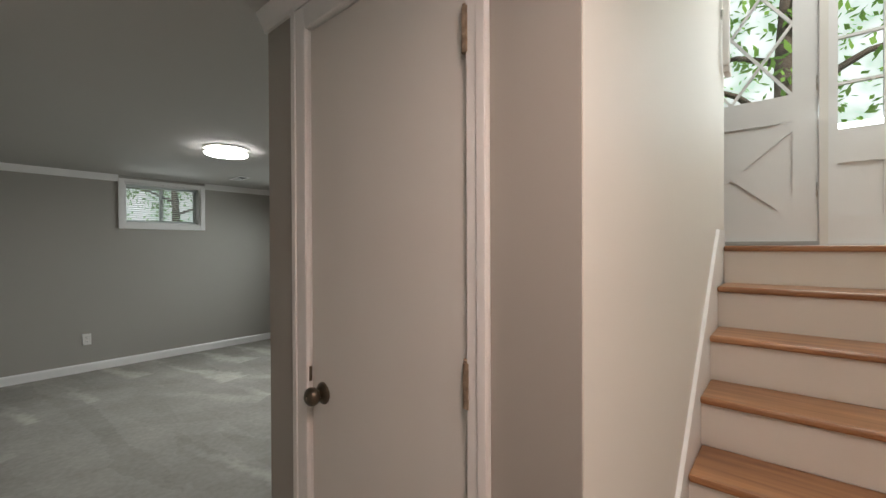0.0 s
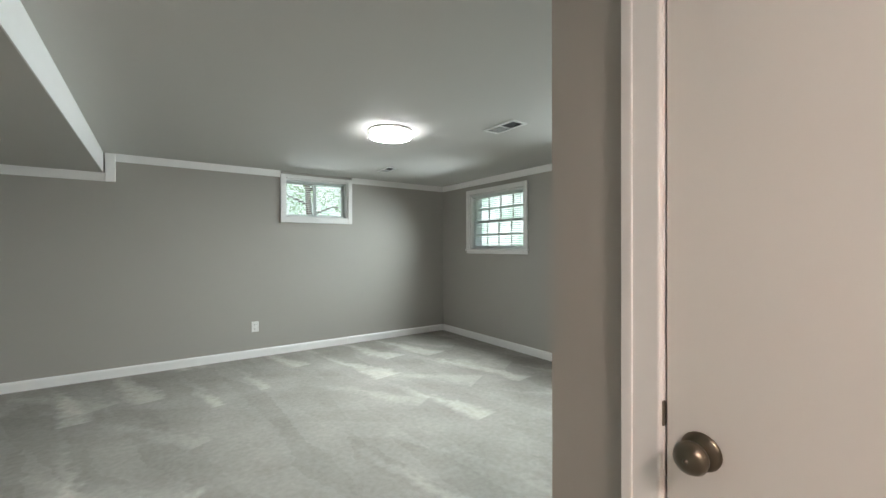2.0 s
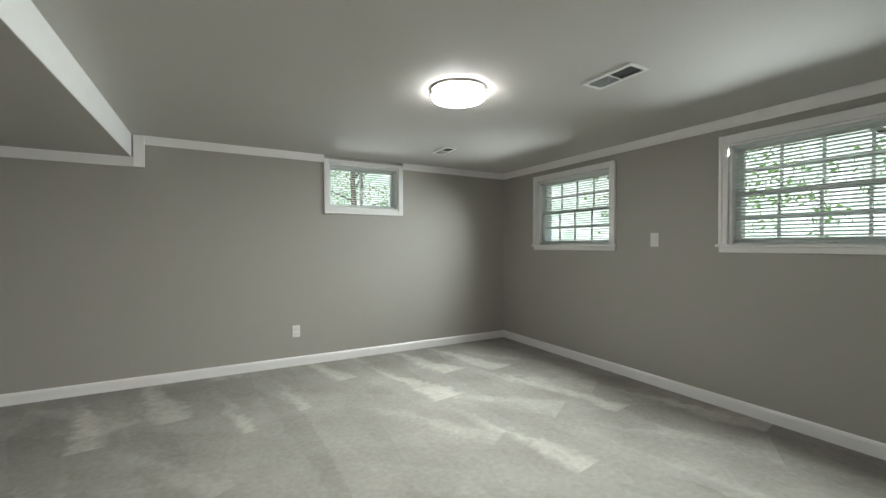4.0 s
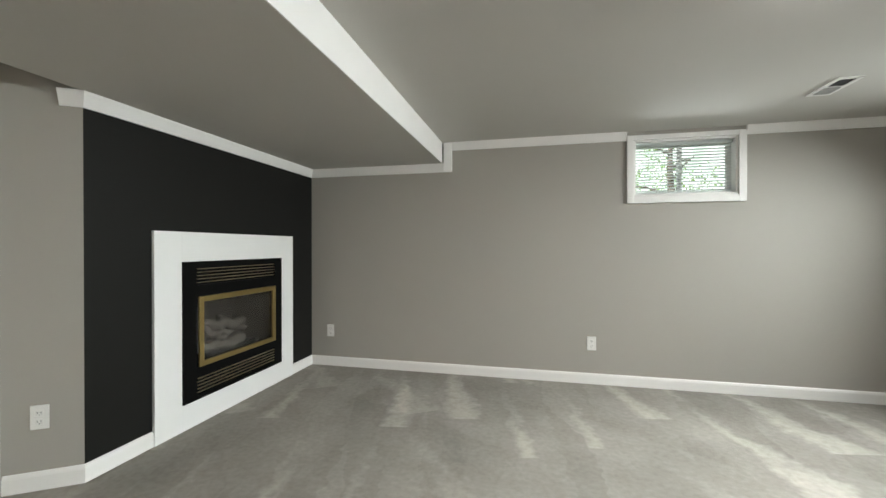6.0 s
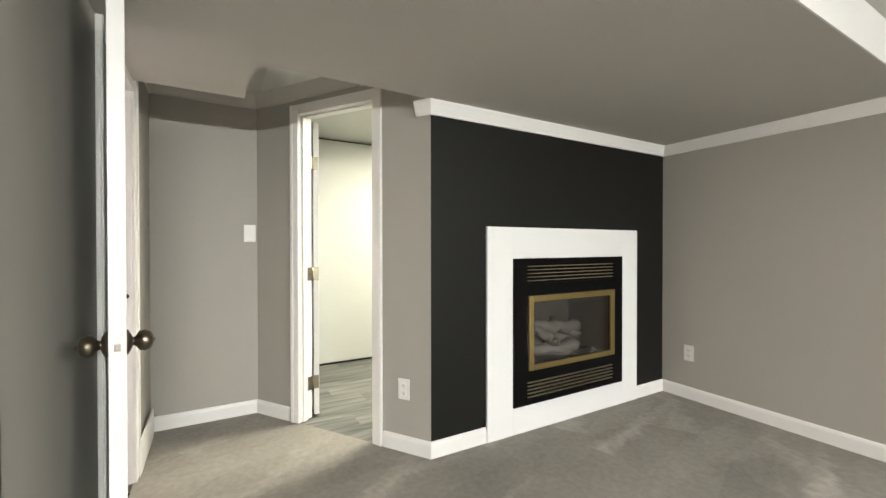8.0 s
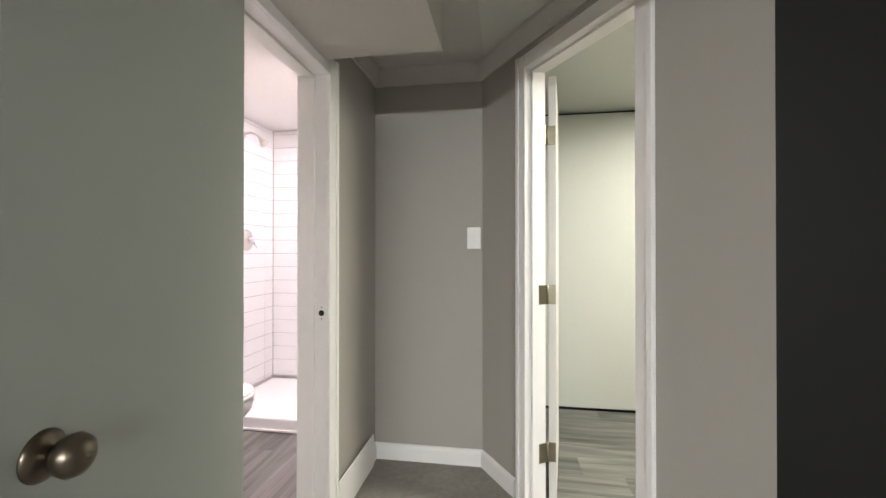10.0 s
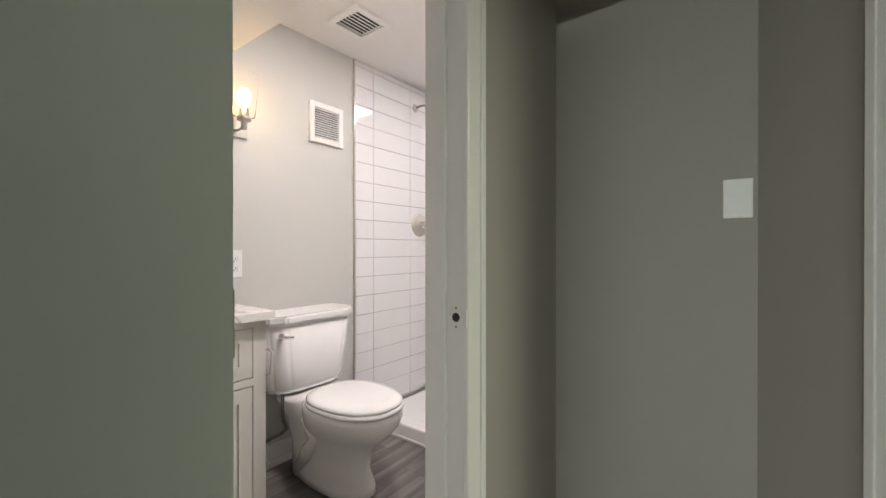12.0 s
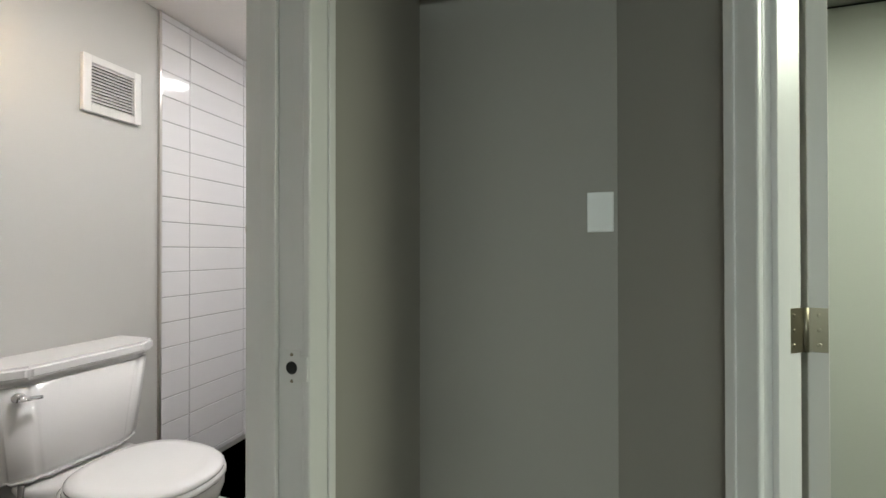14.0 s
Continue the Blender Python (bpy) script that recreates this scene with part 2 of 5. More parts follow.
bs_ = bt_.nodes.new("ShaderNodeBsdfTranslucent")
bs_.inputs["Color"].default_value = (0.82, 0.86, 0.85, 1)
bm_ = bt_.nodes.new("ShaderNodeMixShader")
bm_.inputs[0].default_value = 0.6
bt_.links.new(bt_.nodes["Principled BSDF"].outputs[0], bm_.inputs[1])
bt_.links.new(bs_.outputs[0], bm_.inputs[2])
bt_.links.new(bm_.outputs[0], bt_.nodes["Material Output"].inputs["Surface"])
PORCELAIN = mat("porcelain", (0.84, 0.83, 0.82), 0.08, 0, 0.01, 5, 20, 0.0)
ACRYLIC = mat("white_acrylic_pan", (0.83, 0.82, 0.82), 0.2, 0, 0.01)
TILE = mat("white_glazed_tile", (0.80, 0.79, 0.80), 0.1, 0, 0.02, 3, 8, 0.03, 0.002)
GROUT = mat("grey_grout", (0.36, 0.355, 0.36), 0.9, 0, 0.1, 20, 200, 0.2)
CABINET = mat("cabinet_paint", (0.66, 0.64, 0.60), 0.4, 0, 0.02, 5, 90, 0.03, 0.001)
MARBLE = marble_material()
MIRROR = mat("mirror_silver", (0.92, 0.92, 0.92), 0.0, 1, 0.0, 3, 3, 0.0)
GLASS = glass("clear_glass")
SHADEGLASS = glass("thin_shade_glass", 0.0, (1, 0.99, 0.97), 1.03)
DARKGLASS = glass("smoked_glass", 0.0, (0.8, 0.78, 0.75))
DIFFUSER = emitter("lamp_diffuser", (1.0, 0.985, 0.97), 29.0)
BULB = emitter("warm_bulb", (1.0, 0.66, 0.32), 27.0)
FLUOR = emitter("fluorescent_panel", (0.97, 1.0, 0.85), 3.0)
GRASS = mat("grass", (0.07, 0.11, 0.035), 0.9, 0, 0.4, 2, 40, 0.6, 0.03)
BARK = mat("bark", (0.12, 0.09, 0.065), 0.95, 0, 0.4, 9, 40, 0.8, 0.02)
LEAVES = mat("leaves", (0.10, 0.20, 0.04), 0.6, 0, 0.4, 2.0, 8, 0.0)
lt_ = LEAVES.node_tree
tr_ = lt_.nodes.new("ShaderNodeBsdfTranslucent")
tr_.inputs["Color"].default_value = (0.36, 0.62, 0.12, 1)
ad_ = lt_.nodes.new("ShaderNodeMixShader")
ad_.inputs[0].default_value = 0.65
lt_.links.new(lt_.nodes["Principled BSDF"].outputs[0], ad_.inputs[1])
lt_.links.new(tr_.outputs[0], ad_.inputs[2])
lt_.links.new(ad_.outputs[0], lt_.nodes["Material Output"].inputs["Surface"])
SIDING = mat("pale_siding", (0.75, 0.76, 0.75), 0.6, 0, 0.04, 2)
ROOF = mat("roof_shingle", (0.10, 0.095, 0.09), 0.9, 0, 0.2, 6, 40, 0.4)


# ---- building helpers ----
def add_box(bm, a, b):
    x0, y0, z0 = (min(p, q) for p, q in zip(a, b))
    x1, y1, z1 = (max(p, q) for p, q in zip(a, b))
    v = [bm.verts.new(p) for p in ((x0, y0, z0), (x1, y0, z0), (x1, y1, z0), (x0, y1, z0), (x0, y0, z1), (x1, y0, z1), (x1, y1, z1), (x0, y1, z1))]
    for f in ((3, 2, 1, 0), (4, 5, 6, 7), (0, 1, 5, 4), (1, 2, 6, 5), (2, 3, 7, 6), (3, 0, 4, 7)):
        bm.faces.new([v[i] for i in f])


def boxes(*pairs, bevel=0.0):
    bm = bmesh.new()
    for a, b in pairs:
        add_box(bm, a, b)
    if bevel:
        bmesh.ops.bevel(bm, geom=bm.edges[:], offset=bevel, segments=2, affect="EDGES", profile=0.5)
    return bm


def tube(path, r, seg=12, caps=True):
    """A round bar along a list of points; r is one radius, or one for each point."""
    bm = bmesh.new()
    pts = [Vector(p) for p in path]
    rs = r if isinstance(r, (list, tuple)) else [r] * len(pts)
    rings, side = [], None
    for i, p in enumerate(pts):
        d = (pts[min(i + 1, len(pts) - 1)] - pts[max(i - 1, 0)]).normalized()
        if side is None:
            side = d.orthogonal().normalized()
        side = (side - d * side.dot(d)).normalized()
        up = d.cross(side)
        rings.append([bm.verts.new(p + rs[i] * (math.cos(k * math.tau / seg) * side + math.sin(k * math.tau / seg) * up)) for k in range(seg)])
    for a, b in zip(rings, rings[1:]):
        for k in range(seg):
            bm.faces.new((a[k], a[(k + 1) % seg], b[(k + 1) % seg], b[k]))
    if caps:
        bm.faces.new(rings[0][::-1])
        bm.faces.new(rings[-1])
    return bm


def lathe(profile, seg=32, m=None):
    """Turned shape from (radius, height) pairs, about the z axis, then moved by m."""
    bm = bmesh.new()
    rings = []
    for r, z in profile:
        if r < 1e-5:
            rings.append([bm.verts.new((0, 0, z))])
        else:
            rings.append([bm.verts.new((r * math.cos(k * math.tau / seg), r * math.sin(k * math.tau / seg), z)) for k in range(seg)])
    for a, b in zip(rings, rings[1:]):
        for k in range(seg):
            j = (k + 1) % seg
            if len(a) == 1 and len(b) > 1:
                bm.faces.new((a[0], b[j], b[k]))
            elif len(b) == 1 and len(a) > 1:
                bm.faces.new((a[k], a[j], b[0]))
            elif len(a) > 1:
                bm.faces.new((a[k], a[j], b[j], b[k]))
    if m is not None:
        bmesh.ops.transform(bm, matrix=m, verts=bm.verts)
    return bm


def loft(rings):
    """A closed skin through rings of equally many points, capped at both ends."""
    bm = bmesh.new()
    vs = [[bm.verts.new(p) for p in ring] for ring in rings]
    n = len(vs[0])
    for a, b in zip(vs, vs[1:]):
        for k in range(n):
            bm.faces.new((a[k], a[(k + 1) % n], b[(k + 1) % n], b[k]))
    bm.faces.new(vs[0][::-1])
    bm.faces.new(vs[-1])
    bmesh.ops.recalc_face_normals(bm, faces=bm.faces[:])
    return bm


def prism(points, z0, z1):
    return loft([[(x, y, z0) for x, y in points], [(x, y, z1) for x, y in points]])


def merge(*bms):
    out = bmesh.new()
    for b in bms:
        me = bpy.data.meshes.new("t")
        b.to_mesh(me)
        out.from_mesh(me)
        bpy.data.meshes.remove(me)
    return out


def mesh_of(name, bm, material, smooth=False):
    me = bpy.data.meshes.new(name)
    bmesh.ops.recalc_face_normals(bm, faces=bm.faces[:])
    bm.to_mesh(me)
    bm.free()
    me.materials.append(material)
    if smooth:
        for p in me.polygons:
            p.use_smooth = True
    return me


def part(name, bm, material, parent, label="", smooth=False):
    ob = new(name, mesh_of(name, bm, material, smooth))
    ob.parent = parent
    if label:
        ob["label"] = label
    return ob


def thing(name, at, label, category, group="", kind=""):
    ob = new(name)
    ob.empty_display_size = 0.1
    ob.matrix_world = at if isinstance(at, Matrix) else Matrix.Translation(at)
    return tagged(ob, label, category, group, kind)


def structure(name, bm, material, label, category, smooth=False):
    return tagged(new(name, mesh_of(name, bm, material, smooth)), label, category, "", "structure")


def wall(name, axis, at, thick, lo, hi, z0, z1, openings, material, label):
    """A straight wall. axis: the way it runs; at: its room face; thick: signed, away from the room; openings: (from, to, bottom, top)."""
    pieces, spans = [], sorted(openings)
    def piece(a, b, c, d):
        if b - a > 1e-4 and d - c > 1e-4:
            pieces.append(((a, at, c), (b, at + thick, d)) if axis == "x" else ((at, a, c), (at + thick, b, d)))
    edge = lo
    for a, b, c, d in spans:
        piece(edge, a, z0, z1)
        piece(a, b, z0, c)
        piece(a, b, d, z1)
        edge = b
    piece(edge, hi, z0, z1)
    return structure(name, boxes(*pieces), material, label, "wall")


def run(name, pts, height, thick, z0, profile, material, label, category):
    """A moulding along a line of plan points (the room lies to the right of the line), mitred at corners."""
    n = len(pts)
    rings = []
    for i, p in enumerate(pts):
        p = Vector(p)
        d0 = (p - Vector(pts[i - 1])).normalized() if i else None
        d1 = (Vector(pts[i + 1]) - p).normalized() if i < n - 1 else None
        d0, d1 = d0 or d1, d1 or d0
        n0, n1 = Vector((d0.y, -d0.x)), Vector((d1.y, -d1.x))
        mitre = (n0 + n1).normalized()
        k = 1 / max(0.3, mitre.dot(n0))
        rings.append([(*(p + mitre * (k * thick * u)), z0 + height * v) for u, v in profile])
    return structure(name, loft(rings), material, label, category)


BASE_PROFILE = ((0, 0), (1, 0), (1, 0.78), (0.75, 0.9), (0.45, 0.97), (0, 1))
CROWN_PROFILE = ((0, 0), (0.35, 0), (0.4, 0.18), (0.8, 0.7), (0.95, 0.85), (1, 1), (0, 1))

# ---- large structure ----
N, E, B, S = 2.103, 5.275, -1.375, -2.705
CEILZ, SOFZ = 2.14, 1.95


def SX(y):
    """East edge of the soffit, a little out of square."""
    return 1.354 + 0.008 * max(0.0, N - y) if y > B else 1.382


EW = ((0.389, 1.514), (-1.64, -0.515))

wall("wall_north", "x", N, 0.2, -2.2, E + 0.2, -0.05, 2.3, [(3.0, 3.776, 1.60, 2.07)], PAINT, "warm grey painted wall with a high basement window")
wall("wall_east", "y", E, 0.2, -2.3, N, -0.05, 2.3, [(a + 0.062, b - 0.062, 1.205, 1.95) for a, b in EW], PAINT, "warm grey painted wall with two double hung windows")
wall("wall_fireplace", "y", 0.0, -0.1, 0.0, N, -0.05, 2.3, [(0.60, 1.51, 0.36, 0.88)], BLACK, "matte black accent wall around the fireplace")
wall("wall_bath_door", "x", B, -0.12, -2.39, 1.0, -0.05, 2.3, [(-0.528, 0.108, -0.05, 1.93)], PAINT, "warm grey wall with the bathroom doorway")
wall("wall_hall_end", "y", -1.144, -0.1, B, -0.72, -0.05, 2.3, [], PAINT, "warm grey wall at the end of the short hall")
wall("wall_west", "y", 1.0, -0.12, -4.7, B, -0.05, 2.3, [], PAINT, "plain warm grey wall")
wall("wall_south", "x", -4.7, -0.12, 0.88, 5.5, -0.05, 3.95, [], STAIRWHITE, "plain pale wall beside the stairs")
structure("wall_closet", boxes(((2.56, -3.235, -0.05), (2.66, -3.115, 2.3)), ((2.56, -3.333, -0.05), (2.5635, -3.235, 2.3)), ((2.56, -3.115, 2.005), (2.66, -2.465, 2.3)), ((2.56, -2.465, -0.05), (2.66, -2.223, 2.3))), PAINT, "warm grey closet wall with a white door", "wall")
wall("wall_closet_north", "x", -2.223, -0.1, 2.66, E, -0.05, 2.3, [], PAINT, "warm grey closet side wall")
structure("wall_stair", boxes(((2.564, -3.335, -0.05), (4.55, -3.235, 3.95))), STAIRWHITE, "cream white wall beside the stairs", "wall")
wall("wall_bath_south", "x", S, -0.12, -2.39, 0.42, -0.05, 2.4, [], BATHPAINT, "pale grey bathroom wall")
wall("wall_bath_west", "y", -2.27, -0.12, S, B - 0.12, -0.05, 2.4, [], BATHPAINT, "pale bathroom end wall behind the shower")
wall("wall_bath_east", "y", 0.30, 0.12, S, B - 0.12, -0.05, 2.4, [], BATHPAINT, "pale grey bathroom side wall")
structure("wall_bath_inner", boxes(((-2.27, B - 0.12, -0.05), (-0.528, B - 0.126, 2.4)), ((0.108, B - 0.12, -0.05), (0.30, B - 0.126, 2.4)), ((-0.528, B - 0.12, 1.93), (0.108, B - 0.126, 2.4))), BATHPAINT, "pale grey bathroom wall around the doorway", "wall")
wall("wall_laundry_south", "x", -0.80, -0.1, -2.15, -1.244, -0.05, 2.3, [], PANEL, "pale utility room wall")
wall("wall_laundry_west", "y", -2.075, -0.1, -0.8, N, -0.05, 2.3, [], DARKGAP, "dark backing behind the pale wall panelling")
wall("wall_upper", "y", 2.56, -0.1, -4.7, -3.335, 2.25, 3.95, [], STAIRWHITE, "cream upper wall above the stair foot")
wall("wall_foyer_north", "x", -2.3, 0.1, 2.56, 5.5, 2.3, 3.95, [], STAIRWHITE, "cream wall of the entry hall")
wall("wall_foyer_west", "y", 2.56, -0.1, -3.335, -2.2, 2.3, 3.95, [], STAIRWHITE, "cream wall of the entry hall")
wall("wall_entry", "y", 5.36, 0.15, -4.7, -2.3, -0.05, 3.95, [(-3.75, -2.83, 1.33, 3.37), (-4.25, -3.79, 1.33, 3.37)], STAIRWHITE, "white entry wall with front door")

# the wall with the utility room door stands at an angle
DIAG = pose(0, 0, 0, 0, 0, 213.74)
D0, D1, DTOP = 0.365, 0.99, 2.03
wd = structure("wall_diagonal", boxes(((0, 0, -0.05), (D0, -0.1, 2.3)), ((D1, 0, -0.05), (1.375, -0.1, 2.3)), ((D0, 0, DTOP), (D1, -0.1, 2.3))), PAINT, "warm grey angled wall with the utility room doorway", "wall")
wd.matrix_world = DIAG

structure("floor", prism([(0, N), (E, N), (E, -4.7), (1.0, -4.7), (1.0, B), (-1.144, B), (-1.144, -0.764), (0, 0)], -0.03, 0.0), CARPET, "grey cut pile carpet with vacuum marks", "carpet")
structure("ceiling", boxes(((1.34, -2.223, CEILZ), (E, N, CEILZ + 0.1)), ((1.34, -4.7, CEILZ), (2.56, -2.223, CEILZ + 0.1))), CEIL, "flat off-white painted ceiling", "ceiling")
structure("ceiling_soffit", merge(prism([(0.02, B), (SX(B), B), (SX(N), N), (0.02, N)], SOFZ, 2.26), prism([(1.0, -4.7), (SX(-4.7), -4.7), (SX(B), B), (1.0, B)], SOFZ, 2.26), boxes(((-0.46, B, SOFZ), (0.02, -0.88, 2.26)), ((-0.05, -0.02, SOFZ), (0.02, N, 2.26)))), CEIL, "off-white boxed soffit below the ceiling", "ceiling")
structure("ceiling_hall", boxes(((-1.25, B, 2.205), (0.02, -0.02, 2.3))), CEIL, "off-white raised hall ceiling", "ceiling")
structure("ceiling_bath", boxes(((-2.39, S - 0.1, 2.25), (0.42, B - 0.12, 2.35)), ((-0.545, S, 2.0), (0.30, B - 0.126, 2.25))), BATHCEIL, "white bathroom ceiling with a boxed soffit", "ceiling")
structure("ceiling_laundry", boxes(((-2.2, -0.9, 2.215), (-1.25, N, 2.3)), ((-1.25, -0.02, 2.215), (-0.1, N, 2.3)), ((-1.25, -0.75, 2.209), (-0.2, -0.02, 2.2045))), PANEL, "pale utility room ceiling", "ceiling")
structure("ceiling_closet", boxes(((2.56, -3.24, 2.25), (4.5, -2.3, 2.35))), CEIL, "closet ceiling and upper floor edge", "ceiling")
structure("landing", boxes(((4.56, -3.34, 1.2), (5.36, -2.33, 1.312))), OAK, "oak entry landing", "floor")
structure("ceiling_foyer", boxes(((2.46, -4.8, 3.9), (5.51, -2.2, 4.0))), CEIL, "white entry hall ceiling", "ceiling")

# ---- trim ----
structure("baseboard_bath_side", boxes(((-1.06, B + 0.0145, 0.0), (-0.592, B + 0.024, 0.172)), bevel=0.003), WHITE, "tall white base board beside the bathroom casing", "baseboard")
run("baseboard", [(-0.59 - 0.001, B), (-1.144, B), (-1.144, -0.764), (-0.885, -0.591)], 0.09, 0.014, 0, BASE_PROFILE, WHITE, "white painted baseboard in the hall", "baseboard")
run("baseboard", [(-0.258, -0.172), (0, 0), (0, 0.362)], 0.09, 0.014, 0, BASE_PROFILE, WHITE, "white painted baseboard at the fireplace wall", "baseboard")
run("baseboard", [(0, 1.749), (0, N), (E, N), (E, -2.223), (2.56, -2.223), (2.56, -2.402)], 0.09, 0.014, 0, BASE_PROFILE, WHITE, "white painted baseboard round the carpeted room", "baseboard")
run("baseboard", [(1.0, -4.7), (1.0, B), (0.20, B)], 0.09, 0.014, 0, BASE_PROFILE, WHITE, "white painted baseboard", "baseboard")
run("crown_moulding", [(-0.075, -0.05), (0, 0), (0, N), (1.37, N)], 0.078, 0.035, SOFZ - 0.078, CROWN_PROFILE, WHITE, "white moulding under the soffit", "trim")
run("crown_moulding", [(1.448, N), (2.947, N)], 0.072, 0.03, CEILZ - 0.072, CROWN_PROFILE, WHITE, "white moulding along the ceiling", "trim")
run("crown_moulding", [(3.83, N), (E, N), (E, -2.223), (2.56, -2.223), (2.56, -3.33)], 0.072, 0.03, CEILZ - 0.072, CROWN_PROFILE, WHITE, "white moulding along the ceiling", "trim")
structure("trim_soffit", boxes(((1.37, N - 0.03, SOFZ - 0.08), (1.448, N, CEILZ)), bevel=0.004), WHITE, "white upright moulding at the soffit end", "trim")
# soffit face paler than its underside: window light put into the colour
structure("trim_soffit_face", merge(*[prism([(SX(a), a), (SX(a) + 0.006, a), (SX(b) + 0.006, b), (SX(b), b)], SOFZ, CEILZ) for a, b in ((-4.7, B), (B, N - 0.03))]), WHITE, "soffit face coloured paler where window light falls", "trim")
run("crown_moulding", [(-0.46, B), (-1.144, B), (-1.144, -0.764), (-0.05, -0.034)], 0.095, 0.035, 2.11, CROWN_PROFILE, CEIL, "painted moulding in the hall", "trim")
structure("baseboard_bath", boxes(((-1.28, S, 0), (-0.48, S + 0.014, 0.11)), ((-1.28, S + 0.014, 0), (-0.48, S + 0.026, 0.03)), bevel=0.003), WHITE, "white bathroom baseboard", "baseboard")


def casing(name, m, lo, hi, top, width, label, z0=0.0, proud=0.016, bottom=False, left=None):
    """Mitred-look door or window casing in a local frame: x along the wall, +y into the room."""
    t = thing(name, m, label, "door frame" if not bottom else "window frame", "", "structure")
    for a, b in (((lo - (left or width), 0.0, z0), (lo, proud, top + width)), ((hi, 0.0, z0), (hi + width, proud, top + width)), ((lo, 0.0, top), (hi, proud, top + width))):
        bm = boxes((a, b), bevel=0.004)
        part("casing", bm, WHITE, t)
        if b[0] - a[0] < 0.2:
            o = a[0] if a[0] < lo else b[0] - 0.022
            part("back_band", boxes(((o, proud, z0), (o + 0.022, proud + 0.006, top + width)), bevel=0.002), WHITE, t)
    return t


def jamb(t, lo, hi, top, depth, stop):
    part("jamb", boxes(((lo - 0.018, -depth, 0), (lo, 0.002, top + 0.018)), bevel=0.002), WHITE, t)
    part("jamb", boxes(((hi, -depth, 0), (hi + 0.018, 0.002, top + 0.018)), bevel=0.002), WHITE, t)
    part("head", boxes(((lo, -depth, top), (hi, 0.002, top + 0.018)), bevel=0.002), WHITE, t)
    for a, b in (((lo, stop, 0), (lo + 0.012, stop + 0.035, top)), ((hi - 0.012, stop, 0), (hi, stop + 0.035, top)), ((lo, stop, top - 0.012), (hi, stop + 0.035, top))):
        part("door_stop", boxes((a, b), bevel=0.002), WHITE, t)


def hinge(parent, x, y, z, material=HINGE, tall=0.09, wing=0.03):
    h = part("hinge", boxes(((x - wing, y - 0.002, z - tall / 2), (x + wing, y, z + tall / 2)), bevel=0.001), material, parent, "metal butt hinge")
    part("barrel", tube([(x, y + 0.005, z - tall / 2), (x, y + 0.005, z + tall / 2)], 0.006), material, h, smooth=True)
    for dx in (-0.018, 0.018):
        for dz in (-0.028, 0.0, 0.028):
            part("screw", lathe([(0, 0), (0.004, 0), (0.003, 0.001), (0, 0.001)], 8, Matrix.Translation((x + dx, y, z + dz)) @ pose(0, 0, 0, -90)), material, h)


def knob(parent, m, material=BRONZE):
    k = part("knob", lathe([(0, 0.058), (0.014, 0.057), (0.024, 0.05), (0.028, 0.04), (0.025, 0.028), (0.014, 0.021), (0.011, 0.016), (0.011, 0.008)], 28, m), material, parent, "round antique brass knob", True)
    part("rosette", lathe([(0.012, 0.014), (0.02, 0.011), (0.03, 0.006), (0.033, 0.002), (0.033, 0)], 28, m), material, k, smooth=True)
    part("lock_button", lathe([(0, 0.062), (0.004, 0.061), (0.005, 0.056)], 12, m), material, k, smooth=True)


# bathroom doorway: local x runs west, room side +y is north
bd = casing("door_1", pose(0, B, 0, 0, 0, 0), -0.51, 0.09, 1.912, 0.078, "white bathroom doorway with moulded casing")
jamb(bd, -0.51, 0.09, 1.912, 0.128, -0.085)
strike = part("strike_plate", boxes(((-0.5105, -0.045, 0.885), (-0.5085, -0.004, 0.950)), ((-0.5105, -0.004, 0.895), (-0.506, 0.012, 0.940)), bevel=0.0006), PLASTIC, bd, "painted strike plate")
part("strike_hole", lathe([(0, 0), (0.012, 0), (0.012, 0.0006), (0, 0.0006)], 20, pose(-0.5085, -0.022, 0.9175, 0, 90)), DARKGAP, strike)
for z in (0.893, 0.942):
    part("screw", lathe([(0, 0), (0.0035, 0), (0.003, 0.001), (0, 0.001)], 8, pose(-0.5085, -0.022, z, 0, 90)), HINGE, strike)

casing("door_9", pose(0, B - 0.126, 0, 0, 0, 180), -0.09, 0.525, 1.925, 0.09, "white casing on the bathroom side of the doorway")

# bathroom door leaf, folded back against the wall
leaf = thing("door_2", pose(0.104, B + 0.014, 0, 0, 0, 10.6), "flush bathroom door with grey-green faces, folded back against the wall", "door", "", "structure")
part("leaf", boxes(((0.0, 0.0, 0.012), (0.608, 0.035, 1.895)), bevel=0.001), LEAFGREY, leaf)
part("edge", boxes(((0.6082, 0.0, 0.012), (0.612, 0.035, 1.895)), bevel=0.001), WHITE, leaf, "white painted latch edge")
knob(leaf, pose(0.555, 0.035, 0.915, -90))
knob(leaf, pose(0.555, 0.0, 0.915, 90))
part("latch_plate", boxes(((0.6115, 0.006, 0.888), (0.6135, 0.029, 0.942))), PLASTIC, leaf, "painted latch plate")
part("latch_bolt", boxes(((0.613, 0.011, 0.906), (0.620, 0.024, 0.924)), bevel=0.002), NICKEL, leaf)
for z in (0.31, 1.0, 1.695):
    h = part("hinge", tube([(-0.006, -0.004, z - 0.045), (-0.006, -0.004, z + 0.045)], 0.007), HINGE, leaf, "satin butt hinge", True)
    part("hinge_wing", boxes(((-0.0025, 0.0, z - 0.045), (-0.0004, 0.034, z + 0.045)), bevel=0.0004), HINGE, h)
    part("hinge_wing", boxes(((-0.016, -0.05, z - 0.045), (-0.0138, -0.006, z + 0.045)), bevel=0.0004), HINGE, h)

